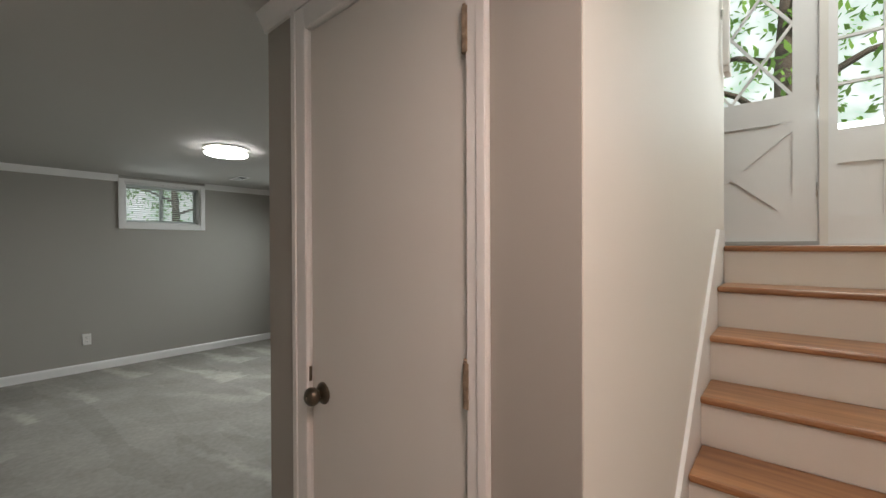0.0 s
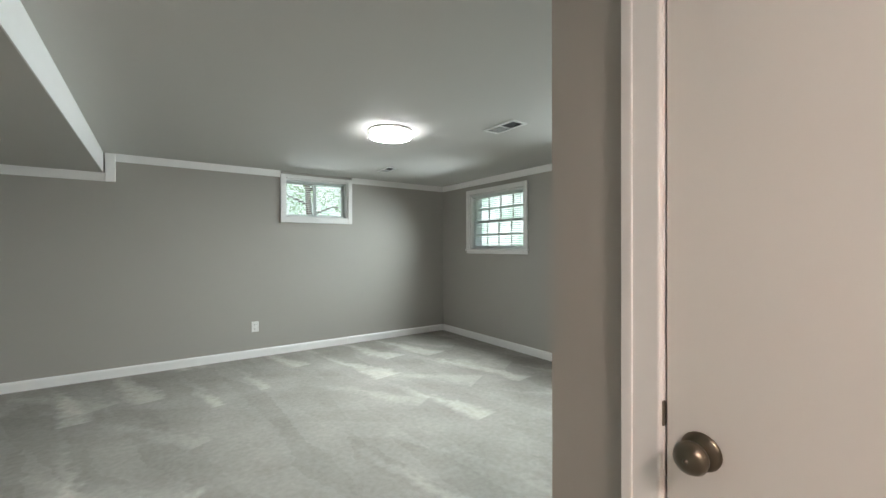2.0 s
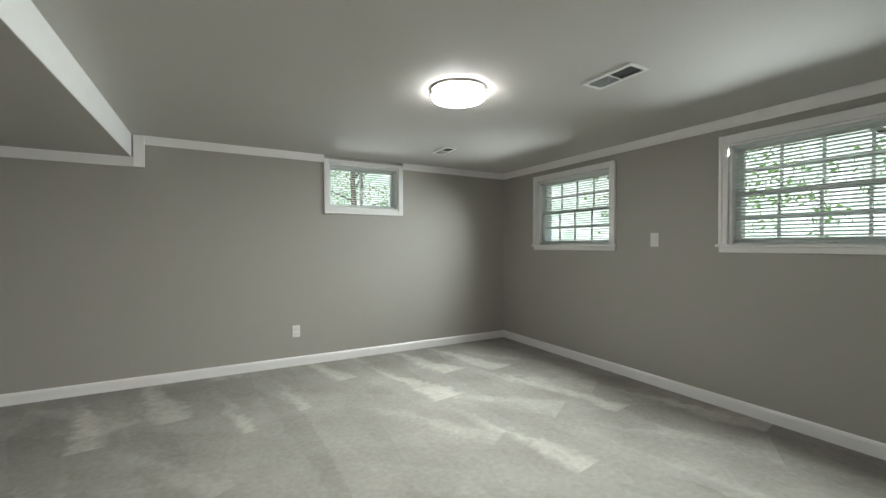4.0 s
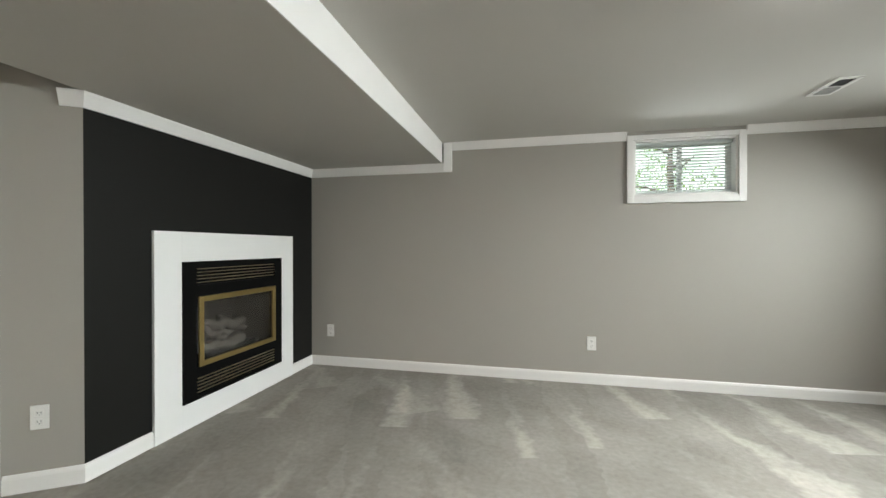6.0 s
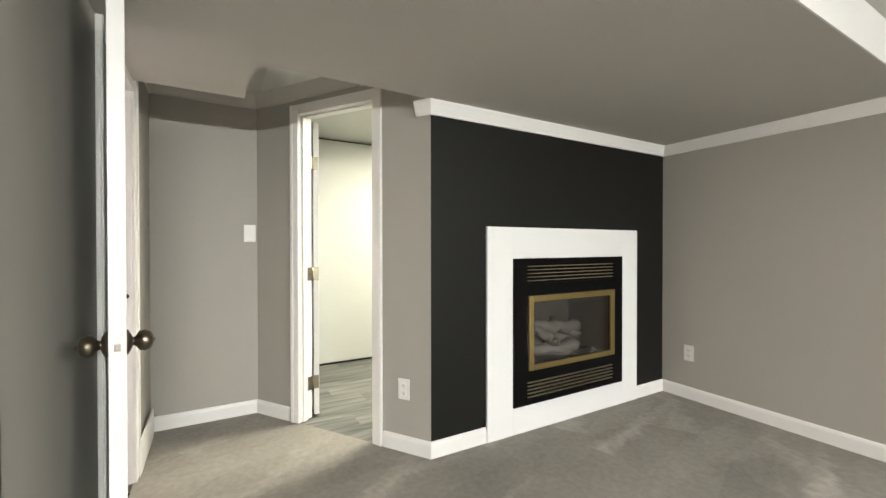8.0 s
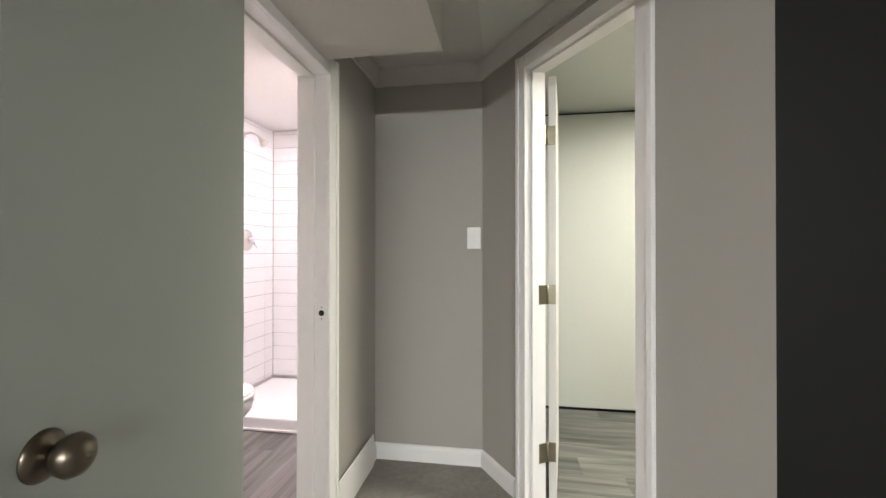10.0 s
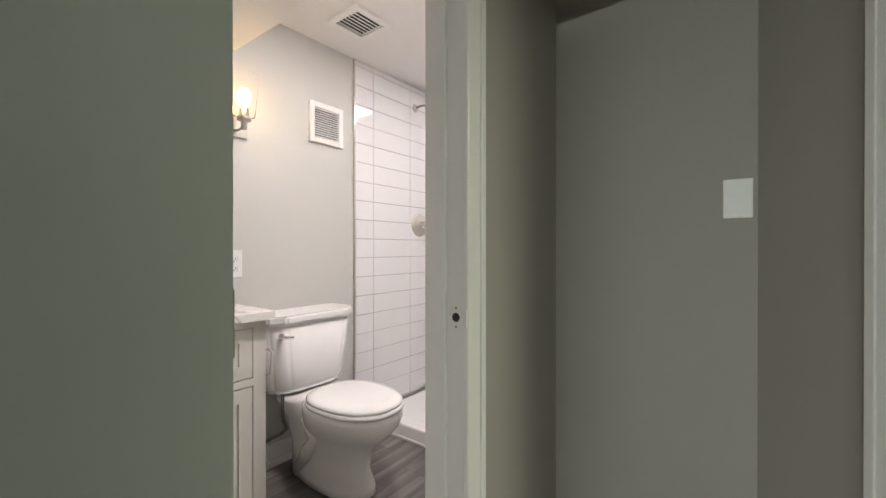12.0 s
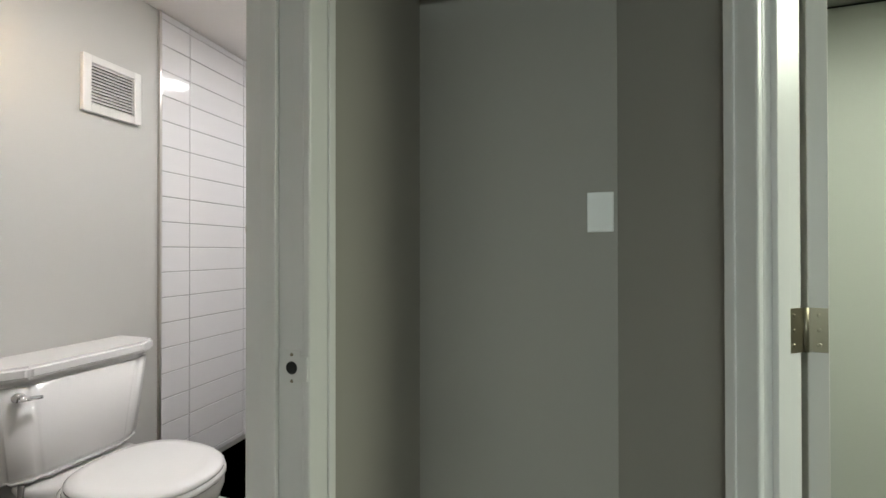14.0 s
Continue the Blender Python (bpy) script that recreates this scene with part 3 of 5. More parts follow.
# utility room doorway
ud = casing("door_3", DIAG.copy(), D0 + 0.018, D1 - 0.018, DTOP - 0.018, 0.065, "white utility room doorway with moulded casing")
jamb(ud, D0 + 0.018, D1 - 0.018, DTOP - 0.018, 0.104, -0.055)
ul = thing("door_4", DIAG @ pose(D1 - 0.02, -0.112, 0, 0, 0, -42), "white flush utility room door standing wide open", "door", "", "structure")
part("leaf", boxes(((0.008, -0.041, 0.012), (0.565, -0.006, 2.0)), bevel=0.002), DOORWHITE, ul)
for z in (0.235, 0.972, 1.72):
    h = part("hinge", boxes(((0.0055, -0.038, z - 0.045), (0.0078, -0.002, z + 0.045)), bevel=0.0004), HINGE, ul, "satin butt hinge")
    part("barrel", tube([(0, 0, z - 0.045), (0, 0, z + 0.045)], 0.006), HINGE, h, smooth=True)
    for dz in (-0.03, 0.0, 0.03):
        part("screw", lathe([(0, 0), (0.004, 0), (0.003, 0.001), (0, 0.001)], 8, pose(0.0055, -0.024, z + dz, 0, -90)), HINGE, h)
    w = part("hinge_wing", boxes(((D1 - 0.0205, -0.106, z - 0.045), (D1 - 0.0182, -0.064, z + 0.045)), bevel=0.0004), HINGE, ud, "satin hinge wing on the jamb")
    for dz in (-0.03, 0.0, 0.03):
        part("screw", lathe([(0, 0), (0.004, 0), (0.003, 0.001), (0, 0.001)], 8, pose(D1 - 0.0205, -0.08, z + dz, 0, -90)), HINGE, w)

# closet door
cm = pose(2.56, 0, 0, 0, 0, 90)
cd = casing("door_5", cm, -3.097, -2.483, 1.987, 0.072, "white closet doorway with moulded casing", left=0.052)
jamb(cd, -3.097, -2.483, 1.987, 0.1, -0.075)
cl = thing("door_6", pose(2.56, 0, 0, 0, 0, 90), "white flush closet door, closed, with a brass knob", "door", "", "structure")
part("leaf", boxes(((-3.094, -0.038, 0.012), (-2.487, -0.003, 1.984)), bevel=0.002), DOORWHITE, cl)
knob(cl, pose(-2.545, -0.003, 0.885, -90))
for z in (0.29, 1.033, 1.768):
    h = part("hinge", boxes(((-3.1035, -0.002, z - 0.048), (-3.097, 0.0185, z + 0.048)), ((-3.091, -0.003, z - 0.048), (-3.083, -0.001, z + 0.048)), bevel=0.001), PAINTED_HINGE, cl, "paint-flaked hinge leaf")
    for k in (-0.038, -0.019, 0, 0.019, 0.038):
        part("knuckle", tube([(-3.094, 0.012, z + k - 0.009), (-3.094, 0.012, z + k + 0.009)], 0.0075, 10), PAINTED_HINGE, h)
    part("pin", tube([(-3.094, 0.012, z + 0.048), (-3.094, 0.012, z + 0.053), (-3.094, 0.012, z + 0.056)], [0.004, 0.006, 0.003], 10), PAINTED_HINGE, h)
part("strike", boxes(((-2.486, -0.002, 0.91), (-2.478, 0.006, 0.955))), BRONZE, cl, "worn strike lip")


# ---- windows ----
def blinds(t, lo, hi, z0, z1, y, pitch=0.024):
    part("headrail", boxes(((lo, y - 0.014, z1 - 0.025), (hi, y + 0.014, z1)), bevel=0.002), BLIND, t, "blind headrail")
    part("bottom_rail", boxes(((lo, y - 0.012, z0), (hi, y + 0.012, z0 + 0.014)), bevel=0.003), BLIND, t)
    bm = bmesh.new()
    rows = [[bm.verts.new((x, dy, -0.9 * dy * dy / 0.012 + dy * 0.15)) for dy in (-0.0115, -0.004, 0.004, 0.0115)] for x in (lo + 0.004, hi - 0.004)]
    for k in range(3):
        bm.faces.new((rows[0][k], rows[1][k], rows[1][k + 1], rows[0][k + 1]))
    bmesh.ops.solidify(bm, geom=bm.faces[:], thickness=0.0004)
    me = mesh_of("slat", bm, BLIND)
    z = z0 + 0.03
    while z < z1 - 0.035:
        s = new("slat", me)
        s.parent, s.location = t, (0, y, z)
        z += pitch
    for x in (lo + 0.1, (lo + hi) / 2, hi - 0.1):
        part("ladder_cord", tube([(x, y + 0.012, z0), (x, y + 0.012, z1 - 0.02)], 0.0012, 6), BLIND, t)


def double_hung(name, m, width, label):
    """Local: x along the wall from 0 to width between casings, -y outwards."""
    t = casing(name, m, 0.0, width, 1.95, 0.062, label, 1.205, 0.018, True)
    part("stool", boxes(((-0.08, -0.03, 1.195), (width + 0.08, 0.035, 1.215)), bevel=0.006), WHITE, t, "white window stool")
    part("apron", boxes(((-0.062, 0, 1.155), (width + 0.062, 0.015, 1.195)), bevel=0.003), WHITE, t)
    for a, b in (((-0.001, -0.199, 1.216), (0.018, -0.001, 1.949)), ((width - 0.018, -0.199, 1.216), (width + 0.001, -0.001, 1.949)), ((0.018, -0.199, 1.932), (width - 0.018, -0.001, 1.949)), ((0.018, -0.199, 1.206), (width - 0.018, -0.03, 1.222))):
        part("window_jamb", boxes((a, b)), WHITE, t)
    for z0, z1, y in ((1.222, 1.592, -0.085), (1.562, 1.932, -0.118)):
        sash = part("sash", boxes(((0.018, y, z0), (0.055, y + 0.03, z1)), ((width - 0.055, y, z0), (width - 0.018, y + 0.03, z1)), ((0.055, y, z0), (width - 0.055, y + 0.03, z0 + 0.04)), ((0.055, y, z1 - 0.032), (width - 0.055, y + 0.03, z1))), WHITE, t, "white sash")
        for k in range(1, 4):
            x = 0.055 + (width - 0.11) * k / 4
            part("muntin", boxes(((x - 0.008, y + 0.006, z0 + 0.04), (x + 0.008, y + 0.024, z1 - 0.032))), WHITE, sash)
        zc = (z0 + z1) / 2
        part("muntin", boxes(((0.055, y + 0.005, zc - 0.008), (width - 0.055, y + 0.025, zc + 0.008))), WHITE, sash)
        p = part("pane", boxes(((0.055, y + 0.013, z0 + 0.04), (width - 0.055, y + 0.017, z1 - 0.032))), GLASS, sash)
        p.visible_shadow = False
    blinds(t, 0.022, width - 0.022, 1.225, 1.93, -0.03)
    part("cord", tube([(0.07, -0.012, 1.9), (0.07, -0.010, 1.35)], 0.0025, 6), BLIND, t)
    return t


for a, b in EW:
    double_hung("window_%d" % (1 + EW.index((a, b))), pose(E, a + 0.062, 0, 0, 0, 90), b - a - 0.124, "white double hung window with blinds down and slats open")

w3 = thing("window_3", pose(0, N, 0, 0, 0, 180), "white sliding basement window with blinds, high in the wall", "window", "", "structure")
for a, b in (((-3.0, 0, 1.54), (-2.948, 0.018, 2.108)), ((-3.829, 0, 1.54), (-3.776, 0.018, 2.108)), ((-3.776, 0, 2.07), (-3.0, 0.018, 2.108)), ((-3.776, 0, 1.54), (-3.0, 0.018, 1.60))):
    part("casing", boxes((a, b), bevel=0.003), WHITE, w3)
for a, b in (((-3.019, -0.199, 1.601), (-2.999, -0.001, 2.069)), ((-3.777, -0.199, 1.601), (-3.757, -0.001, 2.069)), ((-3.757, -0.199, 2.05), (-3.019, -0.001, 2.069)), ((-3.757, -0.199, 1.601), (-3.019, -0.001, 1.618))):
    part("window_jamb", boxes((a, b)), WHITE, w3)
for x0, x1, y in ((-3.757, -3.37, -0.12), (-3.40, -3.019, -0.15)):
    sash = part("sash", boxes(((x0, y, 1.618), (x0 + 0.028, y + 0.028, 2.05)), ((x1 - 0.028, y, 1.618), (x1, y + 0.028, 2.05)), ((x0 + 0.028, y, 1.618), (x1 - 0.028, y + 0.028, 1.642)), ((x0 + 0.028, y, 2.026), (x1 - 0.028, y + 0.028, 2.05))), WHITE, w3)
    p = part("pane", boxes(((x0 + 0.028, y + 0.012, 1.642), (x1 - 0.028, y + 0.016, 2.026))), GLASS, sash)
    p.visible_shadow = False
blinds(w3, -3.75, -3.026, 1.622, 2.048, -0.05, 0.024)

# ---- fireplace ----
fp = thing("fireplace", (0, 0, 0), "black gas fireplace with brass trim and ceramic logs", "fireplace")
for a, b in (((0.021, 0.553, 0.171), (0.034, 0.655, 1.082)), ((0.021, 1.465, 0.171), (0.034, 1.56, 1.082)), ((0.021, 0.655, 1.04), (0.034, 1.465, 1.082)), ((0.021, 0.655, 0.855), (0.034, 1.465, 0.925)), ((0.021, 0.655, 0.32), (0.034, 1.465, 0.385)), ((0.021, 0.655, 0.171), (0.034, 1.465, 0.2))):
    part("face_panel", boxes((a, b)), DARKMETAL, fp)
for z0, z1 in ((0.925, 1.04), (0.2, 0.32)):
    part("louvre_backing", boxes(((0.012, 0.655, z0), (0.02, 1.465, z1))), DARKMETAL, fp)
for z0 in (0.94, 0.215):
    for k in range(5):
        z = z0 + 0.0225 * k
        part("louvre", boxes(((0.022, 0.662, z), (0.037, 1.458, z + 0.0045)), bevel=0.002), LOUVRE, fp, "brass-edged louvre")
for a, b in (((0.034, 0.662, 0.385), (0.05, 0.70, 0.85)), ((0.034, 1.42, 0.385), (0.05, 1.458, 0.85)), ((0.034, 0.70, 0.812), (0.05, 1.42, 0.85)), ((0.034, 0.70, 0.385), (0.05, 1.42, 0.42))):
    part("glass_trim", boxes((a, b), bevel=0.004), GOLD, fp, "brushed brass glass trim")
fg = part("fire_glass", boxes(((0.024, 0.70, 0.42), (0.028, 1.42, 0.812))), DARKGLASS, fp)
fg.visible_shadow = False
part("firebox", boxes(((-0.42, 0.62, 0.37), (-0.40, 1.49, 0.87)), ((-0.40, 0.62, 0.37), (0.0, 0.64, 0.87)), ((-0.40, 1.47, 0.37), (0.0, 1.49, 0.87)), ((-0.40, 0.64, 0.37), (0.02, 1.47, 0.39)), ((-0.40, 0.64, 0.85), (0.02, 1.47, 0.87))), FIREBOX, fp)
part("pilot_tag", boxes(((0.037, 1.20, 0.30), (0.040, 1.25, 0.308))), BRONZE, fp)
part("grate", boxes(*[((-0.3, 0.78 + 0.1 * k, 0.41), (-0.05, 0.795 + 0.1 * k, 0.425)) for k in range(6)], ((-0.06, 0.76, 0.39), (-0.045, 1.32, 0.44)), ((-0.3, 0.76, 0.39), (-0.285, 1.32, 0.44))), DARKMETAL, fp)
rng = random.Random(4)


def fire_log(a, b, r):
    a, b = Vector(a), Vector(b)
    pts = [a.lerp(b, k / 9) + Vector((0, 0, 0.012 * math.sin(k * 1.7))) for k in range(10)]
    bm = tube(pts, [r * (0.8 + 0.35 * rng.random()) for _ in pts], 14)
    for v in bm.verts:
        v.co += 0.014 * Vector(noise.noise_vector(v.co * 22))
    part("log", bm, LOG, fp, "grey ceramic fire log", True)


fire_log((-0.2, 0.78, 0.50), (-0.18, 1.30, 0.49), 0.058)
fire_log((-0.09, 0.72, 0.465), (-0.07, 1.18, 0.46), 0.045)
fire_log((-0.16, 0.88, 0.60), (-0.12, 1.27, 0.575), 0.045)
fire_log((-0.22, 0.84, 0.63), (-0.05, 0.95, 0.53), 0.030)
fire_log((-0.24, 1.12, 0.63), (-0.06, 1.22, 0.52), 0.028)
fire_log((-0.06, 0.93, 0.505), (-0.04, 0.99, 0.51), 0.026)
embers = bmesh.new()
for _ in range(60):
    p = Vector((rng.uniform(-0.3, -0.03), rng.uniform(0.72, 1.38), rng.uniform(0.39, 0.42)))
    bmesh.ops.create_icosphere(embers, subdivisions=1, radius=rng.uniform(0.008, 0.022), matrix=Matrix.Translation(p))
part("ember_bed", embers, LOG, fp, "grey ceramic ember pieces")["kind"] = "stuff"

sr = thing("fireplace_surround", (0, 0, 0), "flat white surround framing the fireplace", "fireplace surround")
for a, b in (((0.002, 0.363, 0.001), (0.021, 0.555, 1.274)), ((0.002, 1.558, 0.001), (0.021, 1.748, 1.274)), ((0.002, 0.555, 1.080), (0.021, 1.558, 1.274)), ((0.002, 0.555, 0.001), (0.021, 1.558, 0.173))):
    part("slab", boxes((a, b), bevel=0.0015), SURROUND, sr)


# ---- plates, vents and the ceiling lamp ----
def outlet(m, w=0.074, h=0.118, label="white duplex wall outlet", group="wall outlets"):
    t = thing("wall_outlet", m, label, "outlet", group)
    part("plate", boxes(((-w / 2, 0, -h / 2), (w / 2, 0.006, h / 2)), bevel=0.003), PLASTIC, t)
    for dz in (-0.021, 0.021):
        s = part("socket", boxes(((-0.017, 0.005, dz - 0.015), (0.017, 0.008, dz + 0.015)), bevel=0.004), PLASTIC, t)
        for dx in (-0.007, 0.007):
            part("slot", boxes(((dx - 0.0012, 0.008, dz - 0.003), (dx + 0.0012, 0.0085, dz + 0.006))), DARKGAP, s)
        part("slot", boxes(((-0.002, 0.008, dz - 0.011), (0.002, 0.0085, dz - 0.007))), DARKGAP, s)
    part("screw", lathe([(0, 0), (0.003, 0), (0.0025, 0.001), (0, 0.001)], 10, pose(0, 0.006, 0, -90)), PLASTIC, t)
    return t


def plate(m, label, rocker=False, w=0.074, h=0.118):
    t = thing("switch_plate", m, label, "switch")
    part("plate", boxes(((-w / 2, 0, -h / 2), (w / 2, 0.006, h / 2)), bevel=0.003), PLASTIC, t)
    if rocker:
        part("toggle", boxes(((-0.005, 0.005, -0.012), (0.005, 0.016, 0.004)), bevel=0.002), PLASTIC, t)
    for dz in (-0.042, 0.042):
        part("screw", lathe([(0, 0), (0.003, 0), (0.0025, 0.001), (0, 0.001)], 10, pose(0, 0.006, dz, -90)), PLASTIC, t)
    return t


outlet(pose(2.67, N, 0.346, 0, 0, 180))
outlet(pose(0.21, N, 0.346, 0, 0, 180))
outlet(DIAG @ pose(0.172, 0, 0.352))
plate(pose(E, 0.0, 1.255, 0, 0, 90), "white light switch between the windows", True)
plate(pose(-1.144, -0.811, 1.247, 0, 0, -90), "blank white plate on the hall end wall")
outlet(pose(-0.558, S, 1.024, 0, 0, 0), 0.082, 0.128, "white duplex outlet above the vanity")

plate(pose(-0.753, B - 0.126, 1.155, 0, 0, 180), "white double light switch inside the bathroom", True, 0.112, 0.116)

lamp = thing("ceiling_lamp", Matrix.Translation((3.254, -0.075, CEILZ)), "round flush ceiling lamp with frosted glass, lit", "lamp")
part("pan", lathe([(0, 0), (0.172, 0), (0.175, -0.003), (0.175, -0.013), (0.170, -0.016), (0, -0.016)], 48), NICKEL, lamp, "brushed nickel pan", True)
part("diffuser", lathe([(0.146, -0.016), (0.150, -0.02), (0.160, -0.046), (0.157, -0.054), (0.12, -0.062), (0.06, -0.066), (0, -0.067)], 48), DIFFUSER, lamp, "glowing frosted glass", True)
part("band", lathe([(0.164, -0.036), (0.171, -0.036), (0.171, -0.045), (0.164, -0.045), (0.164, -0.036)], 48), NICKEL, lamp, smooth=True)
for k in range(3):
    a = math.tau * k / 3 + 0.9
    part("clip", boxes(((-0.006, -0.003, -0.048), (0.006, 0.003, -0.012)), bevel=0.001), NICKEL, lamp).matrix_local = Matrix.Translation((0.172 * math.cos(a), 0.172 * math.sin(a), 0)) @ pose(0, 0, 0, 0, 0, math.degrees(a) + 90)


foot_lamp = copy_thing(lamp, pose(1.95, -3.8, CEILZ))
tagged(foot_lamp, "round flush ceiling lamp near the stair foot, lit")


def register(m, w, h, label, half_open):
    """Ceiling register, local x and y in the ceiling plane, facing down."""
    t = thing("ceiling_vent", m, label, "vent")
    part("frame", boxes(((-w / 2, -h / 2, -0.006), (w / 2, -h / 2 + 0.022, 0)), ((-w / 2, h / 2 - 0.022, -0.006), (w / 2, h / 2, 0)), ((-w / 2, -h / 2 + 0.022, -0.006), (-w / 2 + 0.022, h / 2 - 0.022, 0)), ((w / 2 - 0.022, -h / 2 + 0.022, -0.006), (w / 2, h / 2 - 0.022, 0)), ((-0.004, -h / 2 + 0.022, -0.006), (0.004, h / 2 - 0.022, 0))), PLASTIC, t)
    part("backing", boxes(((-w / 2 + 0.02, -h / 2 + 0.02, -0.0015), (w / 2 - 0.02, h / 2 - 0.02, -0.0005))), VENTDARK, t)
    for side in (-1, 1):
        me = mesh_of("slat", boxes(((-0.001, -h / 2 + 0.022, -0.006), (0.001, h / 2 - 0.022, 0.006))), VENTGREY)
        n = int((w / 2 - 0.03) / 0.011) if side < 0 or not half_open else 0
        for k in range(n):
            s = new("slat", me)
            s.parent = t
            tilt = -50 if side < 0 or not half_open else 42
            s.matrix_local = pose(side * (0.012 + 0.011 * k), 0, -0.006, 0, tilt, 0)
    return t


register(pose(3.945, 1.33, CEILZ, 0, 0, -90), 0.29, 0.13, "small white ceiling air register, half open and dark", True)
register(pose(3.91, -0.655, CEILZ, 0, 0, -90), 0.32, 0.15, "white ceiling air register, half open and dark", True)

# ---- stairs and entry ----
RISE, RUN = 0.1885, 0.24
stairs = thing("stairs", (0, 0, 0), "oak stair treads with white risers", "stairs")
for k in range(1, 8):
    nose, z = 3.66 + RUN * (k - 4), RISE * k
    part("riser", boxes(((nose + 0.025, -4.7, z - RISE), (nose + 0.045, -3.349, z - 0.028))), STAIRWHITE, stairs)
    deep = RUN + 0.03 if k < 7 else 0.97
    bm = boxes(((nose, -4.7, z - 0.028), (nose + deep, -3.349, z)), bevel=0.009)
    part("tread", bm, OAK, stairs, "oak tread with rounded nosing" if k < 7 else "oak landing")
part("stringer", loft([[(2.70, y, 0.0), (2.97, y, 0.0), (4.33, y, 1.06), (4.45, y, 1.32), (4.45, y, 1.40), (4.24, y, 1.40)] for y in (-3.335, -3.349)]), WHITE, stairs, "white skirt board along the wall")
part("carriage", prism([(2.99, -4.69), (5.36, -4.69), (5.36, -3.36), (2.99, -3.36)], -0.05, 0.05), STAIRWHITE, stairs)

rail = thing("handrail", (0, 0, 0), "white handrail end at the top of the stairs", "handrail")
part("rail", boxes(((4.40, -3.375, 2.21), (4.50, -3.345, 2.26)), ((4.38, -3.375, 2.24), (4.42, -3.345, 3.0)), bevel=0.006), WHITE, rail)
part("bracket", boxes(((4.41, -3.345, 2.5), (4.44, -3.334, 2.54))), WHITE, rail)

fd = thing("door_7", (5.36, 0, 1.33), "white crossbuck front door with diamond-lattice glass", "door", "", "structure")


def slanted(a, b, w, x0, x1):
    """A bar in the plane x, from a to b given as (y, z)."""
    d = (Vector(b) - Vector(a)).normalized()
    n = Vector((-d.y, d.x)) * w / 2
    pts = [Vector(a) + n, Vector(b) + n, Vector(b) - n, Vector(a) - n]
    return loft([[(x, p.x, p.y) for p in pts] for x in (x0, x1)])


gl, gr, gb, gt = -3.62, -2.96, 0.98, 1.92
part("stile", boxes(((0.03, -3.7445, 0.0), (0.07, gl, 2.03)), ((0.03, gr, 0.0), (0.07, -2.845, 2.03))), WHITE, fd)
part("rail", boxes(((0.03, gl, 0.0), (0.07, gr, 0.22)), ((0.03, gl, 0.80), (0.07, gr, gb)), ((0.03, gl, gt), (0.07, gr, 2.03))), WHITE, fd)
part("panel", boxes(((0.045, gl, 0.22), (0.06, gr, 0.80))), WHITE, fd)
part("crossbuck", slanted((gl, 0.22), (gr, 0.80), 0.09, 0.032, 0.046), WHITE, fd)
part("crossbuck", slanted((gl, 0.80), (gr, 0.22), 0.09, 0.033, 0.0455), WHITE, fd)
dp = part("pane", boxes(((0.048, gl, gb), (0.052, gr, gt))), GLASS, fd)
dp.visible_shadow = False
for k in range(-3, 4):
    for sgn in (1, -1):
        w, h = gr - gl, gt - gb
        y0 = gl + w * k / 2 if sgn > 0 else gr - w * k / 2
        a, b = 0.0, 1.0
        lo_, hi_ = max(0.0, -k / 2), min(1.0, 1 - k / 2)
        if hi_ - lo_ > 0.05:
            p = (y0 + sgn * w * lo_, gb + h * lo_)
            q = (y0 + sgn * w * hi_, gb + h * hi_)
            part("lattice_bar", slanted(p, q, 0.018, 0.04 - 0.001 * sgn, 0.058), WHITE, fd)
part("hinge", tube([(0.025, -3.742, 0.3), (0.025, -3.742, 0.39)], 0.007), NICKEL, fd, smooth=True)
part("hinge", tube([(0.025, -3.742, 0.98), (0.025, -3.742, 1.07)], 0.007), NICKEL, fd, smooth=True)
part("threshold", boxes(((-0.01, -3.75, -0.01), (0.09, -2.83, 0.018)), bevel=0.004), VENTGREY, fd, "grey metal threshold")
sl = thing("door_8", (5.36, 0, 1.33), "white side light door with three panes", "door", "", "structure")
part("stile", boxes(((0.03, -3.835, 0), (0.07, -3.79, 2.03)), ((0.03, -4.25, 0), (0.07, -4.03, 2.03))), WHITE, sl)
part("rail", boxes(((0.03, -4.03, 0.0), (0.07, -3.835, 0.18)), ((0.03, -4.03, 0.5), (0.07, -3.835, 0.71)), ((0.03, -4.03, 1.85), (0.07, -3.835, 2.03))), WHITE, sl)
part("panel", boxes(((0.045, -4.03, 0.18), (0.06, -3.835, 0.5))), WHITE, sl)
part("mullion", boxes(((0.005, -3.79, -0.02), (0.12, -3.745, 2.04)), bevel=0.004), WHITE, sl)
for k in range(4):
    z0 = 0.71 + 0.285 * k
    pn = part("pane", boxes(((0.048, -4.03, z0), (0.052, -3.835, z0 + 0.285))), GLASS, sl)
    pn.visible_shadow = False
    if k:
        part("muntin", boxes(((0.036, -4.03, z0 - 0.009), (0.062, -3.835, z0 + 0.009))), WHITE, sl)

# ---- bathroom ----
mir = thing("mirror", (0, S, 0), "frameless bathroom mirror above the vanity", "mirror")
part("glass", boxes(((-0.41, 0.0, 0.982), (0.2, 0.005, 1.90))), MIRROR, mir)
part("clip", boxes(((-0.18, 0.005, 0.976), (-0.16, 0.009, 0.99))), CHROME, mir)

